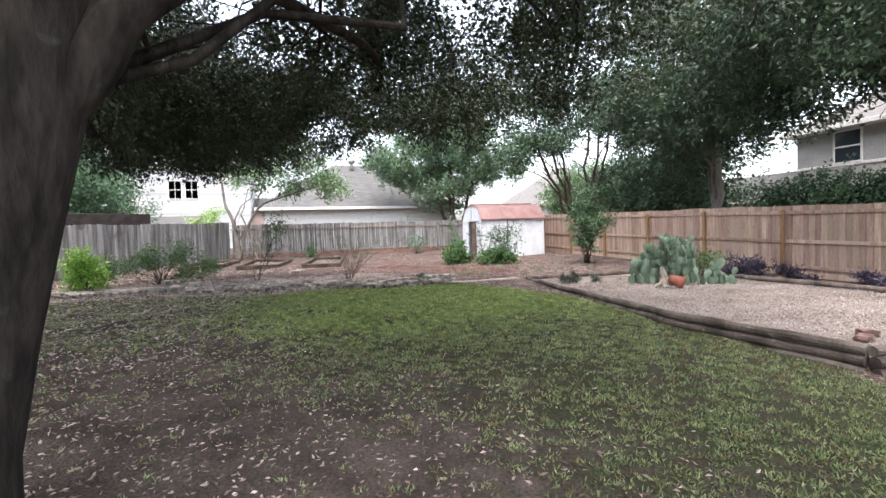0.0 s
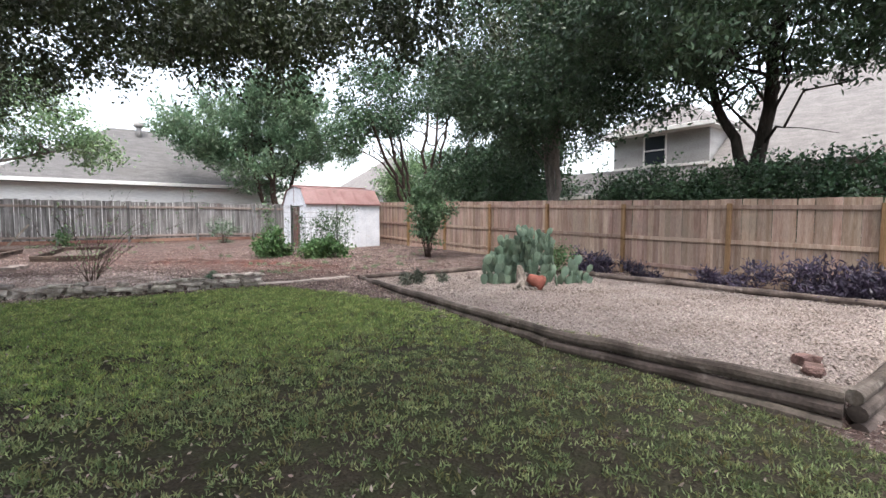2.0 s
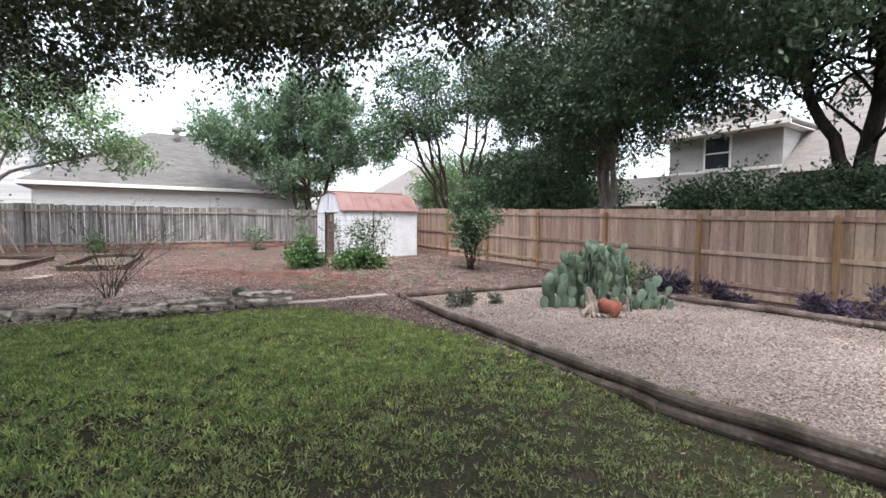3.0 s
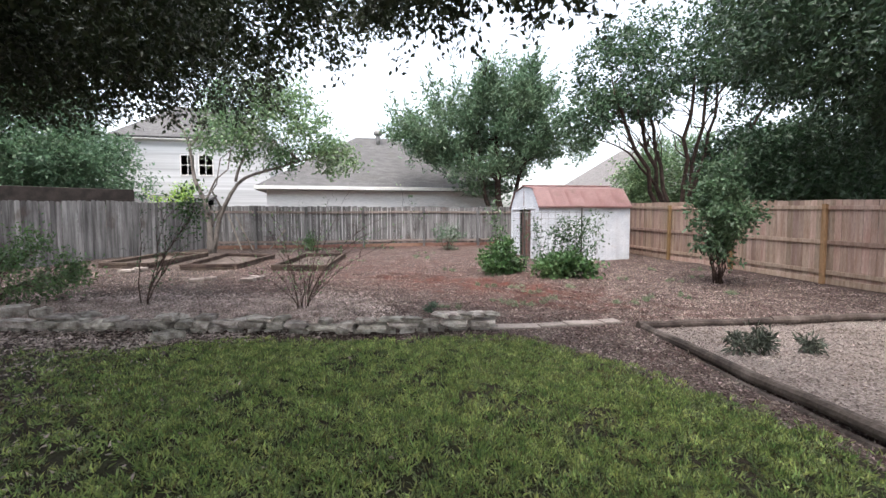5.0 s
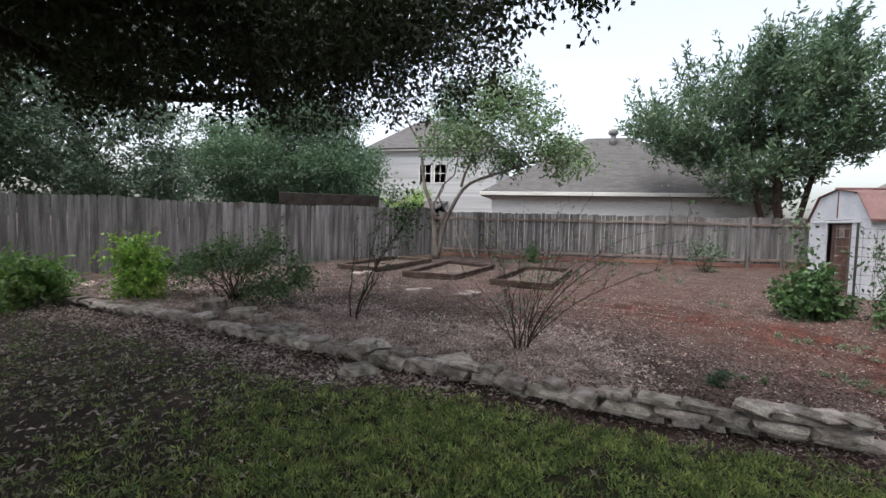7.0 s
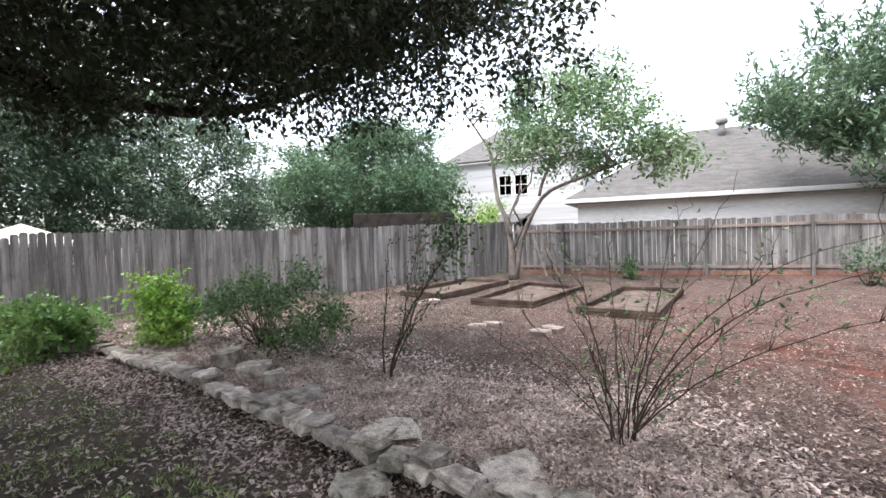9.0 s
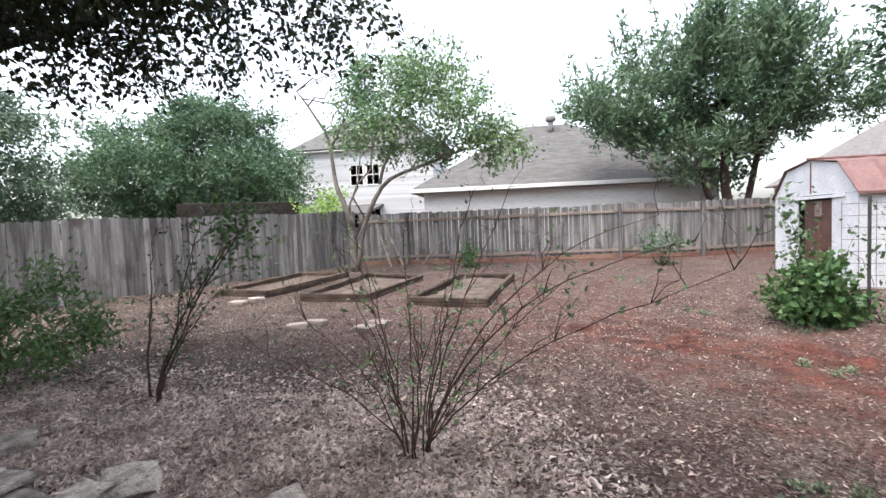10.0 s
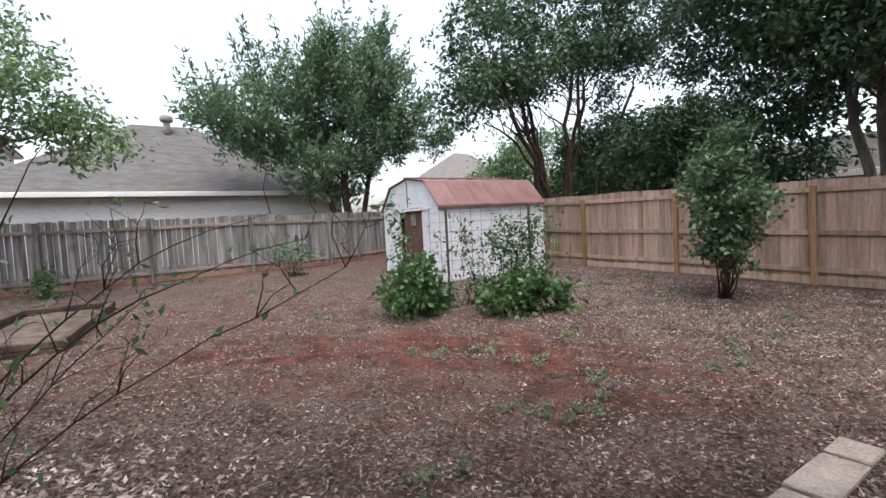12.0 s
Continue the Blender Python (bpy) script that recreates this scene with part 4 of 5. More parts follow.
def far_house():
    root = thing("house", pose(28.5, 40, hz(28.5, 40)), "distant house with tan hip roof behind trees", "house")
    for lo, hi in (((-6, 0, -0.1), (6, 0.2, 3.2)), ((-6, 9.8, -0.1), (6, 10, 3.2)), ((-6, 0.2, -0.1), (-5.8, 9.8, 3.2)), ((5.8, 0.2, -0.1), (6, 9.8, 3.2))):
        put("wall", beveled(lo, hi, M_WALLGREY, 0.01), root)
    roof_part(root, [(-6.5, -0.5, 3.2), (6.5, -0.5, 3.2), (6.5, 10.5, 3.2), (-6.5, 10.5, 3.2), (-0.8, 5, 7.6), (0.8, 5, 7.6)], [(0, 1, 5, 4), (1, 2, 5), (2, 3, 4, 5), (3, 0, 4)], M_BEIGEROOF)


far_house()


# ---- trees ----
def oak():
    z = hz(-2.5, 0.65)
    limb = lambda *p: np.array(p, float)
    extra = [(limb((-2.55, 0.7, 2.9), (-3.2, 3.0, 3.3), (-4.0, 6.4, 3.4), (-4.65, 9.6, 3.5), (-4.95, 12.0, 3.62), (-4.5, 12.9, 4.0), (-3.7, 13.6, 4.5)), 0.14, 0.04),
             (limb((-2.5, 0.7, 2.9), (-1.6, 1.7, 3.6), (-0.2, 3.8, 4.1), (0.6, 6.3, 4.4), (0.9, 8.8, 4.7)), 0.085, 0.03),
             (limb((-2.5, 0.7, 3.1), (-1.2, 0.9, 3.8), (1.2, 1.8, 4.3), (3.2, 4.0, 4.7), (4.6, 6.8, 4.6)), 0.075, 0.03),
             (limb((-2.45, 0.72, 1.95), (-2.05, 0.85, 2.6), (-1.75, 1.0, 3.0), (-1.3, 1.3, 3.6), (-0.6, 2.0, 4.6)), 0.17, 0.08),
             (limb((-2.6, 0.6, 2.9), (-4.4, 1.6, 3.6), (-6.6, 3.6, 4.0), (-8.4, 6.4, 4.4)), 0.11, 0.04)]
    lobes = [((-5.4, 2.8, 4.9), (4.0, 3.8, 0.9), 0.42), ((-4.6, 8.2, 4.5), (4.6, 4.2, 1.1), 1.0), ((-3.0, 10.6, 4.72), (3.6, 3.2, 1.25), 1.8), ((-0.7, 9.3, 4.5), (2.0, 2.3, 0.8), 1.3), ((2.2, 9.5, 4.6), (1.5, 1.2, 0.6)), ((-1.9, 12.5, 4.35), (1.6, 1.4, 0.75), 2.0), ((1.2, 7.2, 4.7), (2.8, 2.9, 0.9), 1.5), ((0.2, 2.3, 5.6), (4.2, 3.4, 0.9), 0.5),
             ((2.4, 10.5, 4.75), (1.9, 1.1, 0.5)), ((3.6, 8.4, 4.8), (1.6, 1.4, 0.55), 1.3), ((4.5, 6.0, 4.9), (1.6, 2.0, 0.8), 1.1), ((-8.0, 7.5, 4.9), (3.2, 4.0, 1.7), 0.9), ((3.3, 2.6, 5.3), (3.0, 2.4, 1.2), 0.6),
             ((1.8, 4.4, 5.1), (1.7, 1.7, 0.6), 1.0)]
    oak_tree = tree("oak_tree", (-2.76, 0.6, z), [((0, 0, -0.05), (-1.98, 1.0, 4.6), 0.33)], lobes, 11900, 26, (0.088, 0.05), "large spreading oak with dark bark and dense low canopy",
         M_BARK, M_OAKLEAF, 51, limbs=70, droop=0.3, spread=0.42, shell=0.25, tuft=0.34, gap=0.1, extra=extra, bough=22)
    # unseen upper crown of big leaves, added to block skylight and darken what lies below
    top = [((-0.3, -0.9, 7.3), (7.2, 6.8, 1.0)), ((-2.8, 5.2, 7.7), (5.2, 2.8, 0.8), 0.6)]
    me, _ = crown_mesh("crown", top, 4200, 13, 0.2, 0.12, 0.7, M_OAKLEAF, np.random.default_rng(151), 0.3, 0.2, 0.03, 0.5, 14)
    put("crown", me, oak_tree)


oak()
tree("tree", (9.2, 27.2, hz(9, 27)), [((0, 0, 0), (9.0, 27.3, 6.5), 0.2), ((0.2, 0, 0), (11.0, 27.6, 6.0), 0.14), ((-0.2, 0, 0), (7.4, 27.0, 6.0), 0.14)],
     [((8.6, 27.0, 6.3), (3.4, 2.0, 2.4)), ((5.9, 27.0, 6.1), (2.1, 1.6, 1.4)), ((11.6, 27.0, 6.3), (2.1, 1.6, 1.7)), ((8.2, 26.8, 3.7), (2.1, 1.5, 1.5)), ((9.6, 27.0, 8.0), (2.4, 1.5, 1.1)), ((7.0, 27.0, 7.5), (1.8, 1.4, 0.9))], 1900, 13, (0.27, 0.085), "broad green tree with upright leafy shoots beyond the fence",
     M_TWIG, M_SHOOT, 52, limbs=44, droop=-0.5, spread=0.7, tuft=0.36, gap=0.04, bough=16, spikes=420)
tree("tree", (14.5, 20.4, hz(14, 20)), [((0.12 * (k - 3), 0.1 * (k % 2), 0), (14.4 + 1.15 * (k - 3), 20.4 + 0.7 * (k % 3 - 1), 7.4 - 0.28 * abs(k - 3)), 0.1) for k in range(7)],
     [((14.4, 20.4, 8.3), (3.2, 2.6, 1.6)), ((11.9, 20.2, 6.6), (2.3, 2.0, 1.1)), ((11.0, 20.0, 5.5), (1.4, 1.5, 0.8)), ((17.0, 20.4, 7.4), (1.9, 2.0, 1.5))], 1350, 15, (0.19, 0.09), "multi-stemmed tree with bare lower stems behind the cedar fence",
     M_TWIG, M_DARKLEAF, 53, limbs=44, spread=0.6, gap=0.05, tuft=0.4, bough=16, extra=[(np.array(((14.2, 20.4, 1.6), (13.0, 20.3, 3.4), (11.8, 20.2, 4.4), (10.6, 20.0, 4.7))), 0.07, 0.02)])
tree("tree", (14.4, 11.6, hz(14, 11)), [((0.12 * k - 0.2, 0, 0), (13.9 + 0.7 * (k - 1.5), 11.6 + 0.9 * (k - 1.5), 6.4), 0.12) for k in range(4)],
     [((13.6, 11.8, 7.2), (3.4, 3.6, 3.0)), ((12.2, 11.2, 5.6), (2.0, 2.6, 1.6)), ((14.4, 13.6, 6.6), (2.4, 2.2, 2.8))], 3300, 17, (0.16, 0.075), "leafy tree with several pale trunks behind the cedar fence",
     M_PALEBARK, M_SHADELEAF, 54, limbs=36, spread=0.6)
tree("tree", (13.7, 5.0, hz(13, 5)), [((0, 0, 0), (13.9, 4.6, 6.6), 0.21), ((0, 0.05, 2.5), (13.6, 6.6, 6.3), 0.14)],
     [((13.2, 6.2, 7.6), (4.4, 5.2, 2.4)), ((11.8, 7.4, 5.8), (2.2, 3.0, 1.4)), ((13.2, 1.8, 6.2), (2.4, 2.6, 1.6)), ((10.4, 4.2, 7.0), (2.6, 3.6, 1.8)), ((13.4, 3.2, 5.7), (1.5, 1.7, 0.8)), ((13.0, 7.4, 5.2), (1.2, 1.4, 0.8))], 4300, 17, (0.16, 0.075), "large dark-trunked tree leaning over the cedar fence",
     M_BARK, M_SHADELEAF, 55, limbs=44, spread=0.6, gap=0.03)
tree("tree", (19, 25, hz(19, 25)), [((0, 0, 0), (19, 25, 4), 0.14)], [((19, 25, 3.8), (3.0, 2.6, 2.2)), ((22, 24, 3.2), (2.6, 2.4, 1.8)), ((16.8, 25.5, 3.0), (1.8, 1.8, 1.5))], 1900, 16, (0.19, 0.09), "yellow-green tree in the next yard", M_TWIG, M_PALELEAF, 56, limbs=14, spread=0.6)
tree("tree", (17.5, 18.0, hz(17, 18)), [((0, 0, 0), (17.5, 18, 4.5), 0.16)], [((17.5, 18.0, 3.6), (2.4, 2.4, 1.9)), ((19.0, 21.2, 3.7), (2.4, 2.4, 1.9)), ((17.0, 15.2, 3.4), (1.8, 2.0, 1.8))], 2300, 16, (0.2, 0.1), "dark green tree in the next yard", M_TWIG, M_DARKLEAF, 57, limbs=14, spread=0.6)
tree("tree", (-17.5, 35.0, hz(-17, 30)), [((0, 0, 0), (-17.5, 35.0, 6.5), 0.28)], [((-17.5, 35.0, 5.6), (6.2, 5.0, 3.4)), ((-20.5, 34.5, 4.8), (4.4, 4, 3.0)), ((-13.9, 35.2, 4.6), (3.0, 2.8, 2.2)), ((-17.0, 35.0, 8.4), (3.2, 2.8, 1.2))], 4200, 16, (0.26, 0.115), "dense rounded tree far behind the grey fence", M_TWIG, M_ROUND, 58, limbs=20, spread=0.8, tuft=0.6)
tree("tree", (-21.5, 23.5, hz(-21, 23)), [((0, 0, 0), (-21.5, 23.5, 6), 0.24)], [((-21.0, 23.5, 5.0), (4.6, 4.2, 3.4)), ((-24.5, 19.5, 6.2), (4.4, 4.6, 4.4)), ((-19.3, 24.6, 3.2), (2.4, 2.2, 1.8))], 3600, 16, (0.23, 0.1), "dull green feathery tree behind the grey fence", M_TWIG, M_GREYLEAF, 59, limbs=20, spread=0.7, tuft=0.55)
tree("tree", (-19.5, 12.5, hz(-19, 12)), [((0, 0, 0), (-19.5, 12.5, 5), 0.22)], [((-19.5, 12.5, 6.0), (3.6, 4.0, 3.2)), ((-18.0, 9.0, 5.0), (3, 3, 3)), ((-20.5, 17.0, 5.0), (3.0, 2.8, 3.6))], 3300, 16, (0.2, 0.1), "dark shady tree behind the grey fence", M_BARK, M_SHADELEAF, 60, limbs=16, spread=0.6)
tree("corner_tree", (-3.44, 21.75, hz(-3.4, 21.7)), [((0, 0, 0), (-3.55, 21.7, 2.2), 0.14)],
     [((-1.9, 21.8, 5.0), (1.7, 1.5, 1.2)), ((-0.3, 21.6, 4.4), (1.6, 1.2, 0.9)), ((-1.1, 21.6, 6.1), (1.3, 1.1, 0.7)), ((0.8, 21.6, 4.1), (1.0, 0.9, 0.5)), ((-3.1, 21.8, 6.1), (0.7, 0.8, 0.5))], 950, 12, (0.15, 0.072), "airy light green tree with pale forked trunk in the fence corner",
     M_PALEBARK, M_PALELEAF, 61, limbs=26, spread=0.5, tuft=0.27, shell=0.3, bough=10,
     extra=[(np.array(((-3.5, 21.7, 1.9), (-3.7, 21.7, 2.6), (-4.0, 21.7, 3.3), (-4.05, 21.7, 4.5), (-4.5, 21.6, 5.2), (-4.95, 21.6, 5.9))), 0.085, 0.02), (np.array(((-3.4, 21.75, 0.6), (-3.15, 21.7, 1.9), (-2.6, 21.7, 3.1), (-1.7, 21.7, 3.5), (-0.4, 21.7, 3.8), (0.8, 21.6, 4.2))), 0.085, 0.02), (np.array(((-4.0, 21.7, 4.3), (-3.6, 21.7, 5.0), (-3.3, 21.8, 6.0))), 0.04, 0.01), (np.array(((-2.6, 21.7, 3.1), (-2.3, 21.8, 4.2), (-1.6, 21.7, 5.6))), 0.05, 0.015)])


# ---- bushes ----
def bush(name, at, lobes, twigs, per, leaf, label, leafm, seed, stems=10, stem_r=0.012, spread=0.3, category="bush", bark=None, droop=0.1, gap=-0.1):
    rng = np.random.default_rng(seed)
    x, y = at
    e = thing(name, pose(x, y, hz(x, y)), label, category)
    me, p = crown_mesh("leaves", lobes, twigs, per, leaf[0], leaf[1], spread, leafm, rng, droop, 0.4, gap)
    for k in range(stems):
        g = Geo()
        g.tube(bend((rng.normal() * 0.05, rng.normal() * 0.05, -0.02), p[rng.integers(len(p))], rng, 0.25, 6, 0.2), stem_r, stem_r * 0.3, 5)
        put("stem", g.mesh("stem", bark or M_TWIG, True), e)
    put("foliage", me, e)
    return e


bush("flowering_shrub", (9.1, 12.5), [((0, 0, 1.4), (0.42, 0.42, 0.7)), ((0, 0, 2.05), (0.34, 0.34, 0.55)), ((0, 0, 0.95), (0.26, 0.26, 0.36)), ((0.33, 0.12, 1.75), (0.4, 0.4, 0.55)), ((-0.33, -0.12, 1.65), (0.4, 0.4, 0.55))], 640, 12, (0.1, 0.062),
     "tall vase-shaped green shrub in bare soil", M_MIDLEAF, 71, 16, 0.016)
bush("garden_bush", (4.95, 15.1), [((0, 0, 0.33), (0.36, 0.36, 0.31)), ((0.25, -0.1, 0.22), (0.3, 0.3, 0.21))], 300, 12, (0.11, 0.075), "dense broad-leaved green bush beside the trellis", M_BUSHLEAF, 72)
bush("garden_bush", (6.3, 13.95), [((0.1, 0, 0.26), (0.38, 0.32, 0.26)), ((-0.35, 0.2, 0.2), (0.28, 0.26, 0.2))], 250, 12, (0.11, 0.075), "dense broad-leaved green bush beneath the trellis", M_BUSHLEAF, 73)
bush("seedling", (5.1, 21.6), [((0, 0, 0.45), (0.4, 0.4, 0.4))], 60, 12, (0.1, 0.05), "small pale green sapling near the back fence", M_GREYLEAF, 74)
bush("seedling", (-0.2, 22.6), [((0, 0, 0.3), (0.3, 0.3, 0.3))], 36, 12, (0.1, 0.05), "small green sapling near the back fence", M_BUSHLEAF, 75)
bush("garden_bush", (-4.6, 12.7), [((0, 0, 0.72), (0.9, 0.6, 0.22)), ((1.1, -0.2, 0.5), (0.65, 0.5, 0.17)), ((-1.0, 0.25, 0.66), (0.65, 0.5, 0.22)), ((0.3, 0.1, 0.95), (0.5, 0.4, 0.14)), ((-1.3, 0.3, 0.4), (0.4, 0.4, 0.15)), ((0.7, -0.3, 0.28), (0.5, 0.4, 0.13))], 330, 13, (0.08, 0.036), "loose twiggy shrub behind the stone wall", M_BUSHLEAF, 76, 30, 0.012, 0.42)
bush("garden_bush", (-6.2, 12.3), [((0, 0, 0.62), (0.26, 0.26, 0.42)), ((0.0, 0, 0.3), (0.36, 0.34, 0.28))], 260, 14, (0.085, 0.05), "bright lime green bush behind the stone wall", M_LIME, 77, 12, 0.01)
bush("garden_bush", (-7.7, 11.35), [((0, 0, 0.4), (0.8, 0.6, 0.4)), ((-0.6, 0.2, 0.35), (0.7, 0.6, 0.4)), ((0.35, 0, 0.3), (0.45, 0.45, 0.3))], 330, 13, (0.1, 0.062), "low spreading green bush along the fence", M_FRESH, 78, 12, 0.01)
bush("garden_bush", (-5.0, 23.0), [((0, 0.2, 2.0), (0.8, 0.6, 0.5))], 90, 12, (0.1, 0.06), "lime green bush behind the fence corner", M_LIME, 79, 8, 0.012)
bush("garden_bush", (8.9, 7.3), [((0, 0, 0.55), (0.3, 0.3, 0.5))], 60, 12, (0.07, 0.04), "small green bush behind the cactus", M_BUSHLEAF, 80)
bush("succulent", (5.5, 8.15), [((0, 0, 0.1), (0.24, 0.2, 0.1)), ((0.55, -0.35, 0.08), (0.2, 0.15, 0.08))], 50, 10, (0.12, 0.025), "low dark spiky plant at the gravel edge", M_SPIKE, 81, 4, 0.008, 0.15)


def hedge():
    bush("hedge", (12.9, 5.5), [((0, 1.4 * k - 7.6, 2.02 + 0.04 * math.sin(k * 2.1)), (0.7, 0.95, 0.55)) for k in range(8)] + [((0, 1.4 * k - 7.4, 1.6), (0.7, 0.9, 0.9)) for k in range(8)], 3200, 14, (0.11, 0.06), "long dark green hedge rising above the cedar fence", M_DARKLEAF, 82, 40, 0.02, 0.35, "hedge")


hedge()


def purple_plants():
    for k, (x, y, sx, sy, h, n) in enumerate(((10.2, 2.9, 0.55, 1.0, 0.55, 280), (10.0, 1.7, 0.5, 0.7, 0.5, 190), (10.6, 4.6, 0.35, 0.5, 0.3, 60), (10.4, 6.0, 0.3, 0.5, 0.26, 50), (9.95, 6.9, 0.4, 0.45, 0.42, 130), (10.7, 0.6, 0.5, 0.7, 0.4, 130))):
        bush("purple_plant", (x, y), [((0, 0, h * 0.5), (sx, sy, h * 0.6))], n, 12, (0.13, 0.035), "low sprawling purple-leaved plant along the fence", M_PURPLE, 90 + k, 10, 0.008, 0.25, "plant", M_PURPLE, -0.3)


purple_plants()


# ---- bare shrubs behind the stone wall ----
def cane_shrub(at, canes, leaf_n, label, seed, leafm, clump=None, thick=0.0065):
    rng = np.random.default_rng(seed)
    x, y = at
    e = thing("bare_shrub", pose(x, y, hz(x, y)), label, "shrub")
    ends, dirs = [], []
    for ang, reach, h, arch in canes:
        a = radians(ang)
        t = np.linspace(0, 1, 14)
        r = reach * t ** 1.45
        z = h * (t * (1 + arch) - arch * t * t)
        p = np.stack([np.cos(a) * r, np.sin(a) * r, z], 1) + np.cumsum(rng.normal(size=(14, 3)) * 0.011, 0) + np.array((np.cos(a) * 0.06, np.sin(a) * 0.06, -0.03))
        size = thick * (0.75 + 0.25 * min(1.5, h))
        g = Geo()
        g.tube(p, size, size * 0.3, 6)
        out = np.array((np.cos(a), np.sin(a), 0.0))
        for _ in range(4 + int(3 * reach)):
            i = rng.integers(4, 14)
            q = p[i] + out * rng.uniform(0.0, 0.25) + np.array((0, 0, rng.uniform(0.08, 0.36))) + rng.normal(size=3) * 0.08
            w = bend(p[i], q, rng, 0.35, 5, 0.2)
            g.tube(w, size * 0.45, size * 0.15, 4)
            for j in (2, 4):
                q2 = w[j] + rng.normal(size=3) * 0.07 + np.array((0, 0, 0.05))
                g.tube([w[j], (w[j] + q2) / 2 + rng.normal(size=3) * 0.008, q2], size * 0.25, size * 0.12, 4)
                ends.append(q2)
                dirs.append(q2 - w[j])
            ends.append(q)
            dirs.append(q - p[i])
        put("cane", g.mesh("cane", M_TWIG, True), e)
        for i in range(3, 14):
            ends.append(p[i])
            dirs.append(p[i] - p[i - 1])
    if clump:
        q = np.array(clump) + rng.normal(size=(320, 3)) * np.array((0.17, 0.14, 0.2))
        put("foliage", leaf_mesh("foliage", leaves(q, rng.normal(size=(320, 3)), 0.075, 0.045, rng), M_BUSHLEAF), e, "dense green leaf clump")
    k = rng.integers(0, len(ends), leaf_n)
    c = np.array(ends)[k] + rng.normal(size=(leaf_n, 3)) * 0.03
    put("foliage", leaf_mesh("foliage", leaves(c, np.array(dirs)[k] + rng.normal(size=(leaf_n, 3)) * 0.15, 0.05, 0.026, rng), leafm), e)


cane_shrub((0.42, 11.3), [(195, 0.85, 0.75, 0.1), (180, 0.65, 0.95, 0.2), (165, 0.5, 1.25, 0.15), (150, 0.25, 1.45, 0.1), (110, 0.3, 1.5, 0.0), (60, 0.35, 1.3, 0.1), (30, 0.3, 1.55, 0.1), (5, 0.45, 1.5, 0.1), (355, 1.55, 1.4, 0.75), (345, 1.7, 1.2, 0.25), (10, 0.9, 1.1, 0.1), (330, 0.75, 0.75, 0.1), (280, 0.3, 1.0, 0.1), (240, 0.35, 0.8, 0.1), (20, 1.6, 1.5, 0.7), (190, 0.2, 1.3, 0.0), (0, 0.2, 1.0, 0.0), (90, 0.12, 0.9, 0.0)], 420, "nearly bare arching shrub with thin brown canes", 95, M_PALELEAF)
cane_shrub((-2.06, 12.0), [(120, 0.12, 1.3, 0.0), (20, 0.75, 1.5, 0.1), (10, 0.6, 1.0, 0.1), (60, 0.4, 1.35, 0.0), (43, 0.8, 1.55, 0.1)], 420, "slender sapling with sparse dark leaves", 96, M_DARKLEAF, (0.58, 0.55, 1.5), 0.011)


# ---- trellis with vine ----
def trellis():
    a, b = Vector((5.6, 15.1, 0)), Vector((6.95, 14.6, 0))
    d = (b - a).normalized()
    L = (b - a).length
    z = hz(5.6, 15.1)
    root = thing("wire_trellis", pose(a.x, a.y, z, 0, 0, math.degrees(math.atan2(d.y, d.x))), "wire mesh garden panel held by dark steel posts", "trellis")
    for s in (0.02, L):
        put("post", beveled((s - 0.018, -0.03, -0.05), (s + 0.018, 0.0, 1.62), M_TPOST, 0.006, "post"), root)
    for k in range(10):
        g = Geo()
        zz = 0.12 + 0.155 * k
        g.tube([(0 - 0.25, 0.012, zz), (L + 0.05, 0.012, zz)], 0.004, 0.004, 5)
        put("wire", g.mesh("wire", M_WIRE), root)
    for k in range(11):
        g = Geo()
        s = -0.25 + (L + 0.3) * k / 10
        g.tube([(s, 0.022, 0.1), (s, 0.022, 1.55)], 0.004, 0.004, 5)
        put("wire", g.mesh("wire", M_WIRE), root)
    # the vine, on its own roots
    rng = np.random.default_rng(97)
    e = thing("climbing_vine", root.matrix_basis.copy(), "leafy green vine climbing the wire mesh", "vine")
    pts = []
    for k in range(34):
        g = Geo()
        s, zz = 0.12 + (L - 0.05) * rng.uniform() ** 0.75, 0.0
        p = [(s, 0.0, -0.02)]
        while zz < rng.uniform(0.9, 1.7):
            s += rng.normal() * 0.07
            zz += rng.uniform(0.06, 0.14)
            p.append((s, rng.normal() * 0.05, zz))
        g.tube(p, 0.006, 0.002, 5)
        put("stem", g.mesh("stem", M_TWIG, True), e)
        pts += p[2:]
    pts = np.array(pts)
    pts = np.concatenate([pts, pts[pts[:, 2] > 0.85], pts[pts[:, 0] > L - 0.35]])
    c = pts[rng.integers(0, len(pts), 1500)] + rng.normal(size=(1500, 3)) * np.array((0.08, 0.06, 0.06))
    put("foliage", leaf_mesh("foliage", leaves(c, rng.normal(size=(1500, 3)) - np.array((0, 0, 0.6)), 0.095, 0.045, rng), M_VINE), e)
    g = Geo()
    e2 = thing("climbing_vine", pose(5.0, 15.6, hz(5, 15.6)), "leafy vine growing up beside the shed door", "vine")
    p = [(0.1, 0.1, -0.02), (0.05, 0.12, 0.5), (0.12, 0.1, 1.0), (0.0, 0.1, 1.45)]
    g.tube(p, 0.008, 0.003, 5)
    put("stem", g.mesh("stem", M_TWIG, True), e2)
    c = np.array(p)[rng.integers(1, 4, 260)] + rng.normal(size=(260, 3)) * np.array((0.13, 0.1, 0.2))
    put("foliage", leaf_mesh("foliage", leaves(c, rng.normal(size=(260, 3)) - np.array((0, 0, 0.6)), 0.1, 0.055, rng), M_VINE), e2)


trellis()


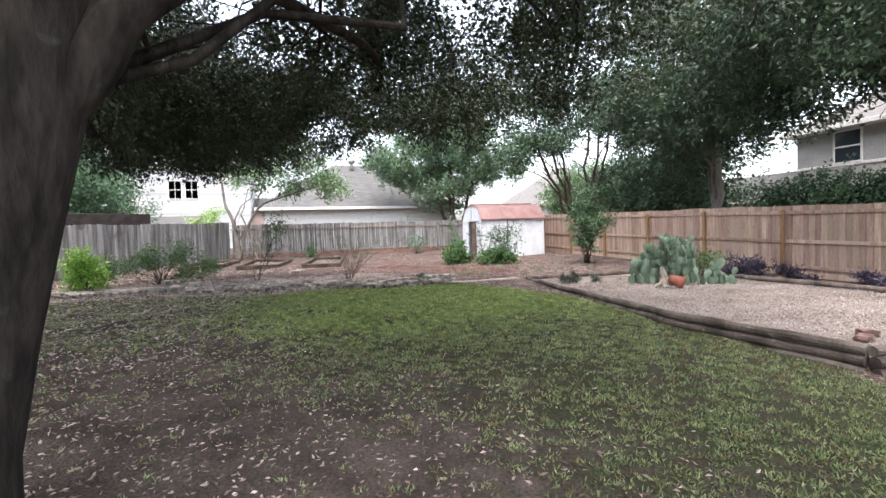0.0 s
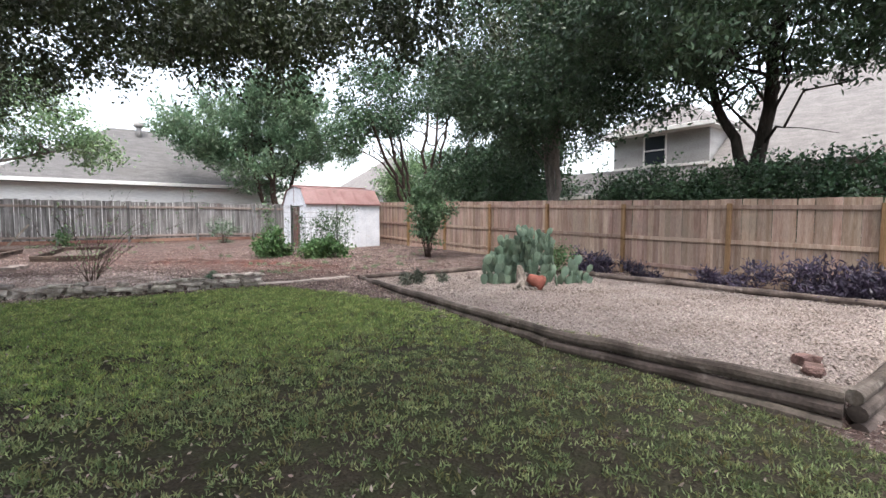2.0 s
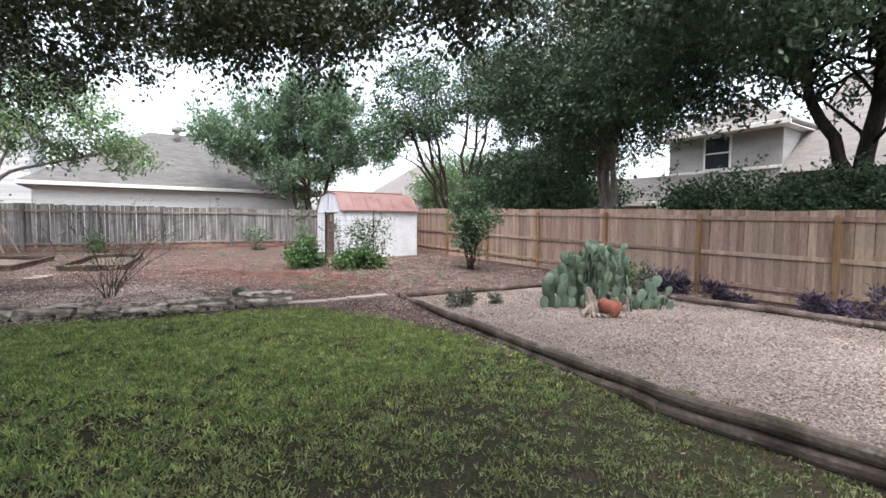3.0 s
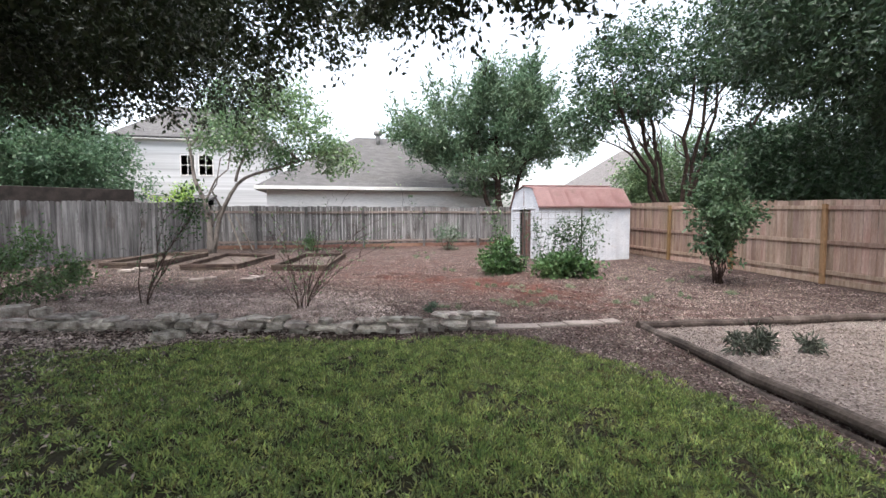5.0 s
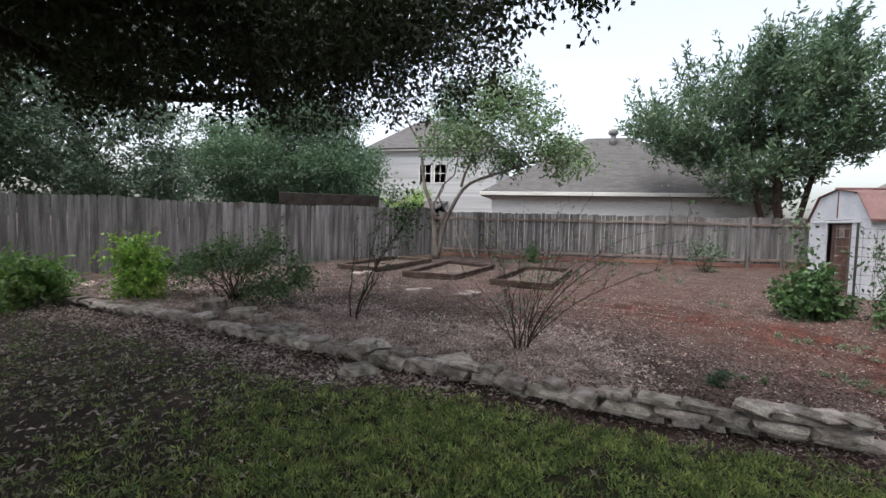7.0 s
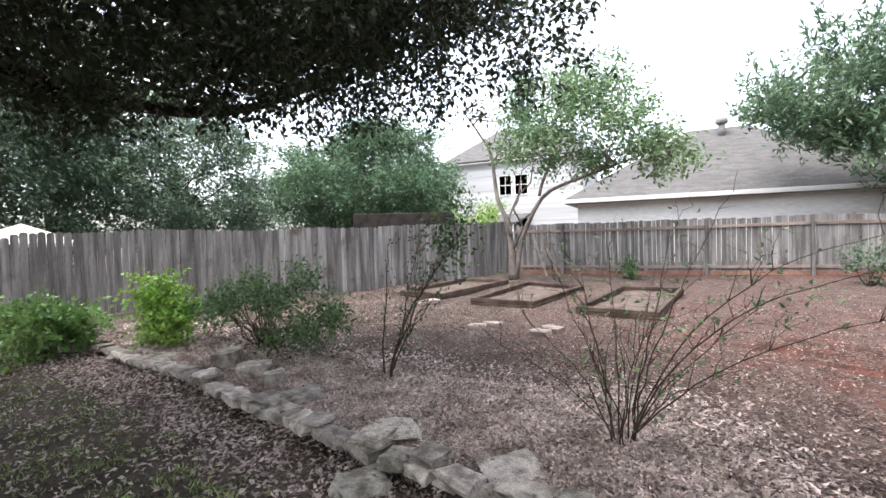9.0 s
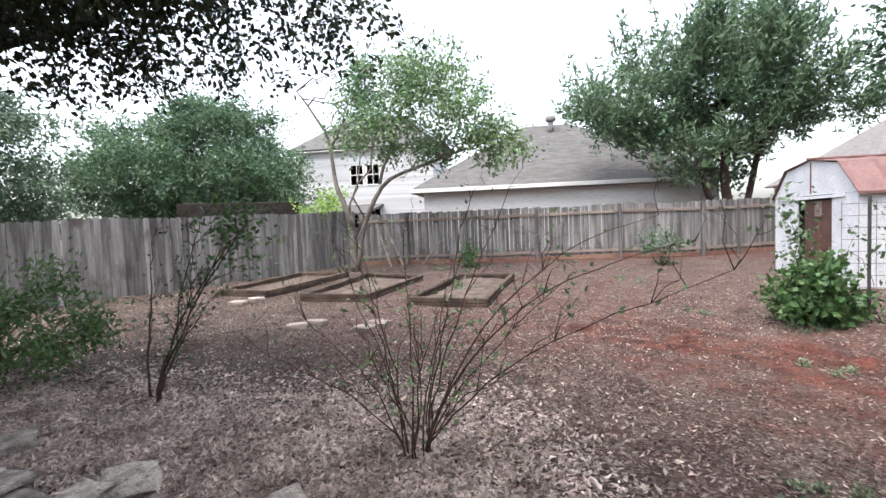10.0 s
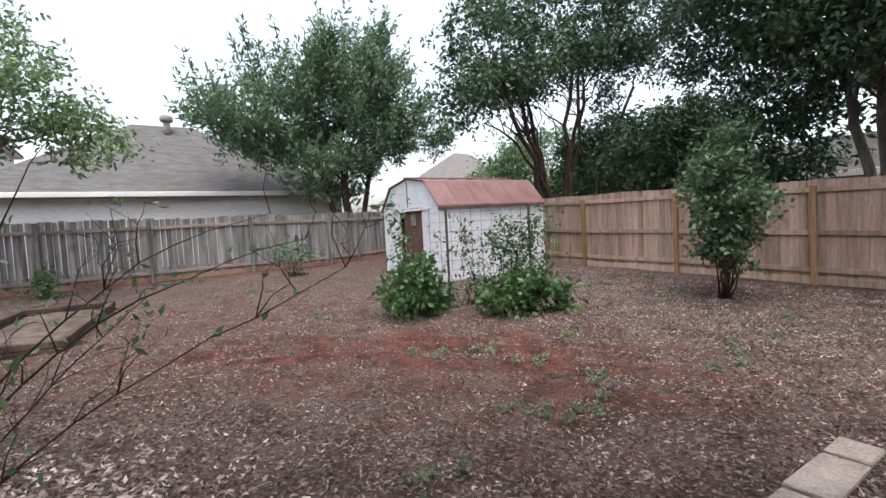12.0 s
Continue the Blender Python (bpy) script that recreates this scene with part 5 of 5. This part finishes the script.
# ---- cactus and pot ----
def cactus():
    rng = np.random.default_rng(61)
    x0, y0 = 7.34, 6.67
    root = thing("prickly_pear", pose(x0, y0, hz(x0, y0)), "large grey-green prickly pear cactus with many upright pads", "cactus")
    bm = bmesh.new()
    bmesh.ops.create_uvsphere(bm, u_segments=12, v_segments=7, radius=1)
    for v in bm.verts:
        t = (v.co.z + 1) / 2
        v.co.x *= 0.62 + 0.38 * t ** 0.7
    me = bpy.data.meshes.new("pad")
    bm.to_mesh(me)
    bm.free()
    me.materials.append(M_CACTUS)
    me.shade_smooth()

    def pad(p, yaw, lean, size, level):
        m = pose(*p, 0, 0, yaw) @ pose(0, 0, 0, rng.uniform(-12, 12), lean, 0)
        h = size * rng.uniform(0.85, 1.15)
        put("pad", me, root, m=m @ pose(0, 0, h * 0.48) @ Matrix.Diagonal((h * 0.39, h * 0.075, h * 0.52, 1)))
        if level > 0:
            for k in range(rng.integers(1, 3)):
                ll = lean * 0.6 + rng.uniform(-38, 38)
                top = m @ Vector((math.sin(radians(ll)) * h * 0.25, 0, h * rng.uniform(0.78, 0.95)))
                pad(tuple(top), yaw + rng.uniform(-50, 50), ll * 0.7, size * rng.uniform(0.8, 0.98), level - 1)

    for k in range(34):
        u = rng.uniform(-1, 1)
        px, py = 0.6 * u + rng.uniform(-0.1, 0.1), -0.35 * u + rng.uniform(-0.3, 0.3)
        pad((px, py, -0.02), rng.uniform(-80, 40), rng.uniform(-20, 20) + 20 * u, 0.26, 5 if abs(u) < 0.3 else 4 if abs(u) < 0.5 else (3 if abs(u) < 0.75 else 2))
    for k in range(14):
        pad((0.45 + rng.uniform(0, 0.8), -0.35 - rng.uniform(0, 0.35), -0.03), rng.uniform(-70, 40), rng.uniform(-45, 45), 0.21, 1 if k % 2 else 0)
    g = Geo()
    for k in range(9):
        a = 3.3 + 0.27 * k
        g.tube(bend((-0.44, -0.21, 0.34 - 0.02 * k), (-0.44 + math.cos(a) * 0.34, -0.27 + math.sin(a) * 0.34, 0.0), rng, 0.3, 6, -0.35), 0.045, 0.025, 7)
    g.tube([(-0.44, -0.19, 0.1), (-0.46, -0.19, 0.25), (-0.52, -0.21, 0.42)], [0.11, 0.09, 0.04], 0, 8)
    put("stem", g.mesh("stem", M_CACTUSWOOD, True), root, "dry grey woody stem")
    px, py = 6.9, 6.14
    pot = thing("clay_pot", pose(px, py, hz(px, py) + 0.17, 0, 118, -25), "broken terracotta pot lying on its side by the cactus", "pot")
    g = Geo()
    prof = [(0.09, -0.16), (0.125, 0.0), (0.155, 0.1), (0.18, 0.1), (0.185, 0.16), (0.16, 0.16), (0.14, 0.09), (0.1, -0.13), (0.02, -0.14)]
    g.lathe([(0.002, -0.16)] + [(r * 0.88, z * 0.85) for r, z in prof] + [(0.002, -0.14)], 24)
    put("body", g.mesh("body", M_POT, True), pot)


cactus()


# ---- small things by the back fence ----
def leaning_poles():
    for k, (x, y, lean, yaw) in enumerate(((-2.75, 23.2, -17, 20), (-2.35, 23.25, -24, 10), (-1.75, 23.3, 38, -6))):
        ob = new("wood_pole", beveled((-0.03, -0.02, 0), (0.03, 0.02, 1.5 if k < 2 else 1.0), M_PALEPOLE, 0.006))
        ob.matrix_basis = pose(x, y, hz(x, y) - 0.01, -8, lean, yaw)
        tagged(ob, "rough weathered plank leaning against the grey fence", "plank")


M_PALEPOLE = surf("rough_plank", (0.2, 0.17, 0.145), (0.3, 0.26, 0.22), 4, 0.9, 0.4, 30, each=0.2)
leaning_poles()


def umbrella():
    x, y = -14.9, 14.3
    e = thing("patio_umbrella", pose(x, y, hz(x, y)), "open cream patio umbrella in the next yard", "umbrella")
    g = Geo()
    g.tube([(0, 0, 0), (0, 0, 2.12)], 0.025, 0.025, 8)
    put("pole", g.mesh("pole", M_FASCIA), e)
    g = Geo()
    g.lathe([(0.01, 2.14), (0.5, 1.95), (1.0, 1.74), (1.3, 1.6), (1.3, 1.5), (1.28, 1.5), (1.28, 1.59), (0.5, 1.93), (0.01, 2.12)], 8)
    put("canopy", g.mesh("canopy", M_CANVAS), e)
    put("base_plate", beveled((-0.25, -0.25, 0), (0.25, 0.25, 0.06), M_FASCIA, 0.02), e)


def patio_cover():
    z = hz(-12.2, 30.4)
    e = thing("patio_cover", pose(-12.2, 30.4, z, 0, 0, 29), "dark flat patio cover on posts behind the grey fence", "patio cover")
    put("roof", beveled((-2.6, -1.5, 2.36), (2.6, 1.5, 2.52), M_DARKMETAL, 0.02), e)
    put("fascia", beveled((-2.64, -1.55, 1.75), (2.64, -1.505, 2.5), M_DARKMETAL, 0.01), e)
    for k in range(6):
        put("rafter", beveled((-2.4 + 0.94 * k, -1.48, 2.2), (-2.34 + 0.94 * k, 1.48, 2.355), M_DARKMETAL, 0.008), e)
    for px in (-2.4, -0.8, 0.8, 2.4):
        for py in (-1.4, 1.4):
            put("post", beveled((px - 0.06, py - 0.06, 0), (px + 0.06, py + 0.06, 2.19), M_DARKMETAL, 0.01), e)


M_DARKMETAL = surf("dark_stained_timber", (0.02, 0.016, 0.014), (0.04, 0.032, 0.028), 3.0, 0.8, 0.3, 30)
patio_cover()


umbrella()


# ---- ground cover ----
def scatter(n, x0, x1, y0, y1, rng, fn):
    x, y = rng.uniform(x0, x1, n), rng.uniform(y0, y1, n)
    k = rng.uniform(size=n) < fn(x, y)
    return x[k], y[k]


def patchy(x, y, s, seed):
    return 0.5 + 0.25 * (np.sin(x * s + seed) * np.cos(y * s * 1.3 + seed * 2) + np.sin(x * s * 2.3 + y * s * 1.9 + seed) + np.sin((x - y) * s * 0.7) * 0.6)


def grass():
    rng = np.random.default_rng(101)

    def dens(x, y):
        away = np.clip(1.2 - 0.16 * np.clip(np.abs(x - 1.0) - 4.0, 0, 9), 0.35, 1)
        return away * (0.58 + 0.62 * sstep(2.0, 6.5, y)) * lawn_amount(x, y) * np.clip(1.15 - bare_amount(x, y) * 1.25, 0.02, 1) * np.clip(0.25 + 0.6 * patchy(x, y, 1.7, 3) + 0.7 * (patchy(x, y, 7.3, 1) - 0.45) + 0.8 * (patchy(y, x, 19.0, 2) - 0.5), 0.04, 1)

    # thicker growth towards the wall, whose lighter blades also paint in stronger light
    def lush(x, y):
        return dens(x, y) * sstep(3.8, 7.0, y) * sstep(-3.5, 0.8, x)

    for name, mat, n, blades, ln, lab, fn in (("lawn_grass", M_GRASS, 60000, 8, 0.042, "short broad-bladed green lawn grass", dens), ("lush_grass", M_LUSH_LIT, 74000, 8, 0.056, "thicker grass near the stone wall, coloured lighter as if in more daylight", lush), ("dry_grass", M_DRYGRASS, 14000, 6, 0.05, "dry yellowish blades among the lawn", dens)):
        x, y = scatter(n * 2, -8.5, 10.8, -2.5, 11.4, rng, fn)
        x, y = np.repeat(x, blades), np.repeat(y, blades)
        o = rng.normal(size=(len(x), 2)) * 0.022
        x, y = x + o[:, 0], y + o[:, 1]
        c = np.stack([x, y, height(x, y) - 0.004], 1)
        a = rng.normal(size=(len(x), 3)) * 0.45
        a[:, :2] += o * 14
        a[:, 2] = np.abs(a[:, 2]) * 0.5 + 0.5
        tagged(new(name, leaf_mesh(name, leaves(c, a, ln, 0.0095, rng, 0.05, 0.3), mat)), lab, "grass", kind="stuff")


def litter():
    rng = np.random.default_rng(102)

    def dens(x, y):
        yw = np.interp(x, WALL_X, WALL_Y)
        beyond = y > yw + 0.2
        heavy = np.exp(-(np.clip(y - yw, 0, 20) / 2.0) ** 2) * sstep(2.6, 0.6, x)
        mid = np.clip(1 - (y - 10) / 9, 0.1, 1) * (0.3 + 0.35 * patchy(x, y, 1.1, 5)) * (1 - 0.75 * red_amount(x, y))
        strip = (0.4 + 0.5 * sstep(1.0, -1.0, x)) * (1 - lawn_amount(x, y)) * (1 - in_bed(x, y))
        lawn = lawn_amount(x, y) * (0.02 + 0.3 * np.clip(bare_amount(x, y), 0, 1))
        return np.where(beyond, np.clip(0.9 * heavy + mid * 0.3, 0, 1), np.maximum(strip, lawn)) * (1 - in_bed(x, y)) + 0.03 * in_bed(x, y) * (patchy(x, y, 2.3, 4) > 0.55)

    x, y = scatter(330000, -8.5, 11.2, -2.5, 23.2, rng, dens)
    # deep drift of oak leaves behind the stone wall
    x2, y2 = scatter(230000, -7.5, 2.6, 9.6, 14.0, rng, lambda p, q: np.where(q > np.interp(p, WALL_X, WALL_Y) + 0.2, dens(p, q) * sstep(13.2, 11.2, q) * sstep(2.2, 0.4, p), 0))
    yw = np.interp(x, WALL_X, WALL_Y)
    drift = (y > 5.5 + rng.normal(size=len(x))) & (x < 1.0 + rng.normal(size=len(x)) * 0.5) & (y < yw + 2.3 + rng.normal(size=len(x)) * 0.6)
    x0, y0 = x[~drift], y[~drift]
    c = np.stack([x0, y0, height(x0, y0) + 0.003], 1)
    a = rng.normal(size=(len(x0), 3))
    a[:, 2] = np.abs(a[:, 2]) * 0.22
    tagged(new("old_leaves", leaf_mesh("old_leaves", leaves(c, a, 0.046, 0.02, rng, 0.13, 0.1), M_OLDLEAF)), "dull brown crumbled leaves over the mulch", "leaf litter", kind="stuff")
    x, y = np.concatenate([x[drift], x2]), np.concatenate([y[drift], y2])
    c = np.stack([x, y, height(x, y) + 0.003], 1)
    a = rng.normal(size=(len(x), 3))
    a[:, 2] = np.abs(a[:, 2]) * 0.22
    tagged(new("leaf_litter", leaf_mesh("leaf_litter", leaves(c, a, 0.058, 0.028, rng, 0.15, 0.1), M_LITTER)), "dry tan fallen leaves and mulch chips", "leaf litter", kind="stuff")

    def fine(x, y):
        yw = np.interp(x, WALL_X, WALL_Y)
        near = np.clip(1.1 - (y - 10) / 9, 0.12, 1)
        return np.where(y > yw + 0.2, near * np.clip(0.25 + 0.5 * patchy(x, y, 1.3, 8), 0.1, 1) * (1 - 0.85 * np.clip(1.3 * red_amount(x, y), 0, 1)), 0.5 * (1 - lawn_amount(x, y))) * (1 - in_bed(x, y))

    x, y = scatter(420000, -7.5, 11.0, 4.5, 20.0, rng, fine)
    c = np.stack([x, y, height(x, y) + 0.002], 1)
    a = rng.normal(size=(len(x), 3))
    a[:, 2] = np.abs(a[:, 2]) * 0.25
    tagged(new("mulch_chips", leaf_mesh("mulch_chips", leaves(c, a, 0.04, 0.015, rng, 0.14, 0.1), M_MULCH)), "fine greyish brown shredded mulch chips", "mulch", kind="stuff")
    x, y = scatter(64000, 4.3, 9.5, 1.15, 9.4, rng, lambda p, q: in_bed(p, q) * 0.9)
    c = np.stack([x, y, height(x, y) + 0.002], 1)
    a = rng.normal(size=(len(x), 3))
    a[:, 2] = np.abs(a[:, 2]) * 0.2
    tagged(new("bed_chips", leaf_mesh("bed_chips", leaves(c, a, 0.032, 0.016, rng, 0.1, 0.1), M_CHIP)), "pale pinkish wood chips filling the bed", "wood chips", kind="stuff")


grass()
litter()


def weeds():
    rng = np.random.default_rng(103)
    spots = [(7.24, 11.26), (5.83, 10.94), (6.4, 11.24), (10.3, 14.7), (4.55, 13.0), (5.5, 12.6), (9.2, 13.4)]
    for k in range(36):
        x, y = spots[k] if k < 7 else ((rng.uniform(2.5, 9.5), rng.uniform(11.0, 16.5)) if k < 22 else (rng.uniform(-1, 6.5), rng.uniform(17.5, 22.8)))
        bush("weed", (x, y), [((0, 0, 0.012), (0.3, 0.2, 0.012))], 30 if k < 7 else 18, 8, (0.038, 0.018), "small low green weeds in bare soil", M_WEED, 200 + k, 2, 0.003, 0.1, "weed")
    bush("weed", (2.35, 10.75), [((0, 0, 0.09), (0.05, 0.05, 0.09))], 5, 8, (0.05, 0.025), "single small green seedling in the mulch", M_GREYLEAF, 240, 2, 0.003, 0.06, "weed")


weeds()
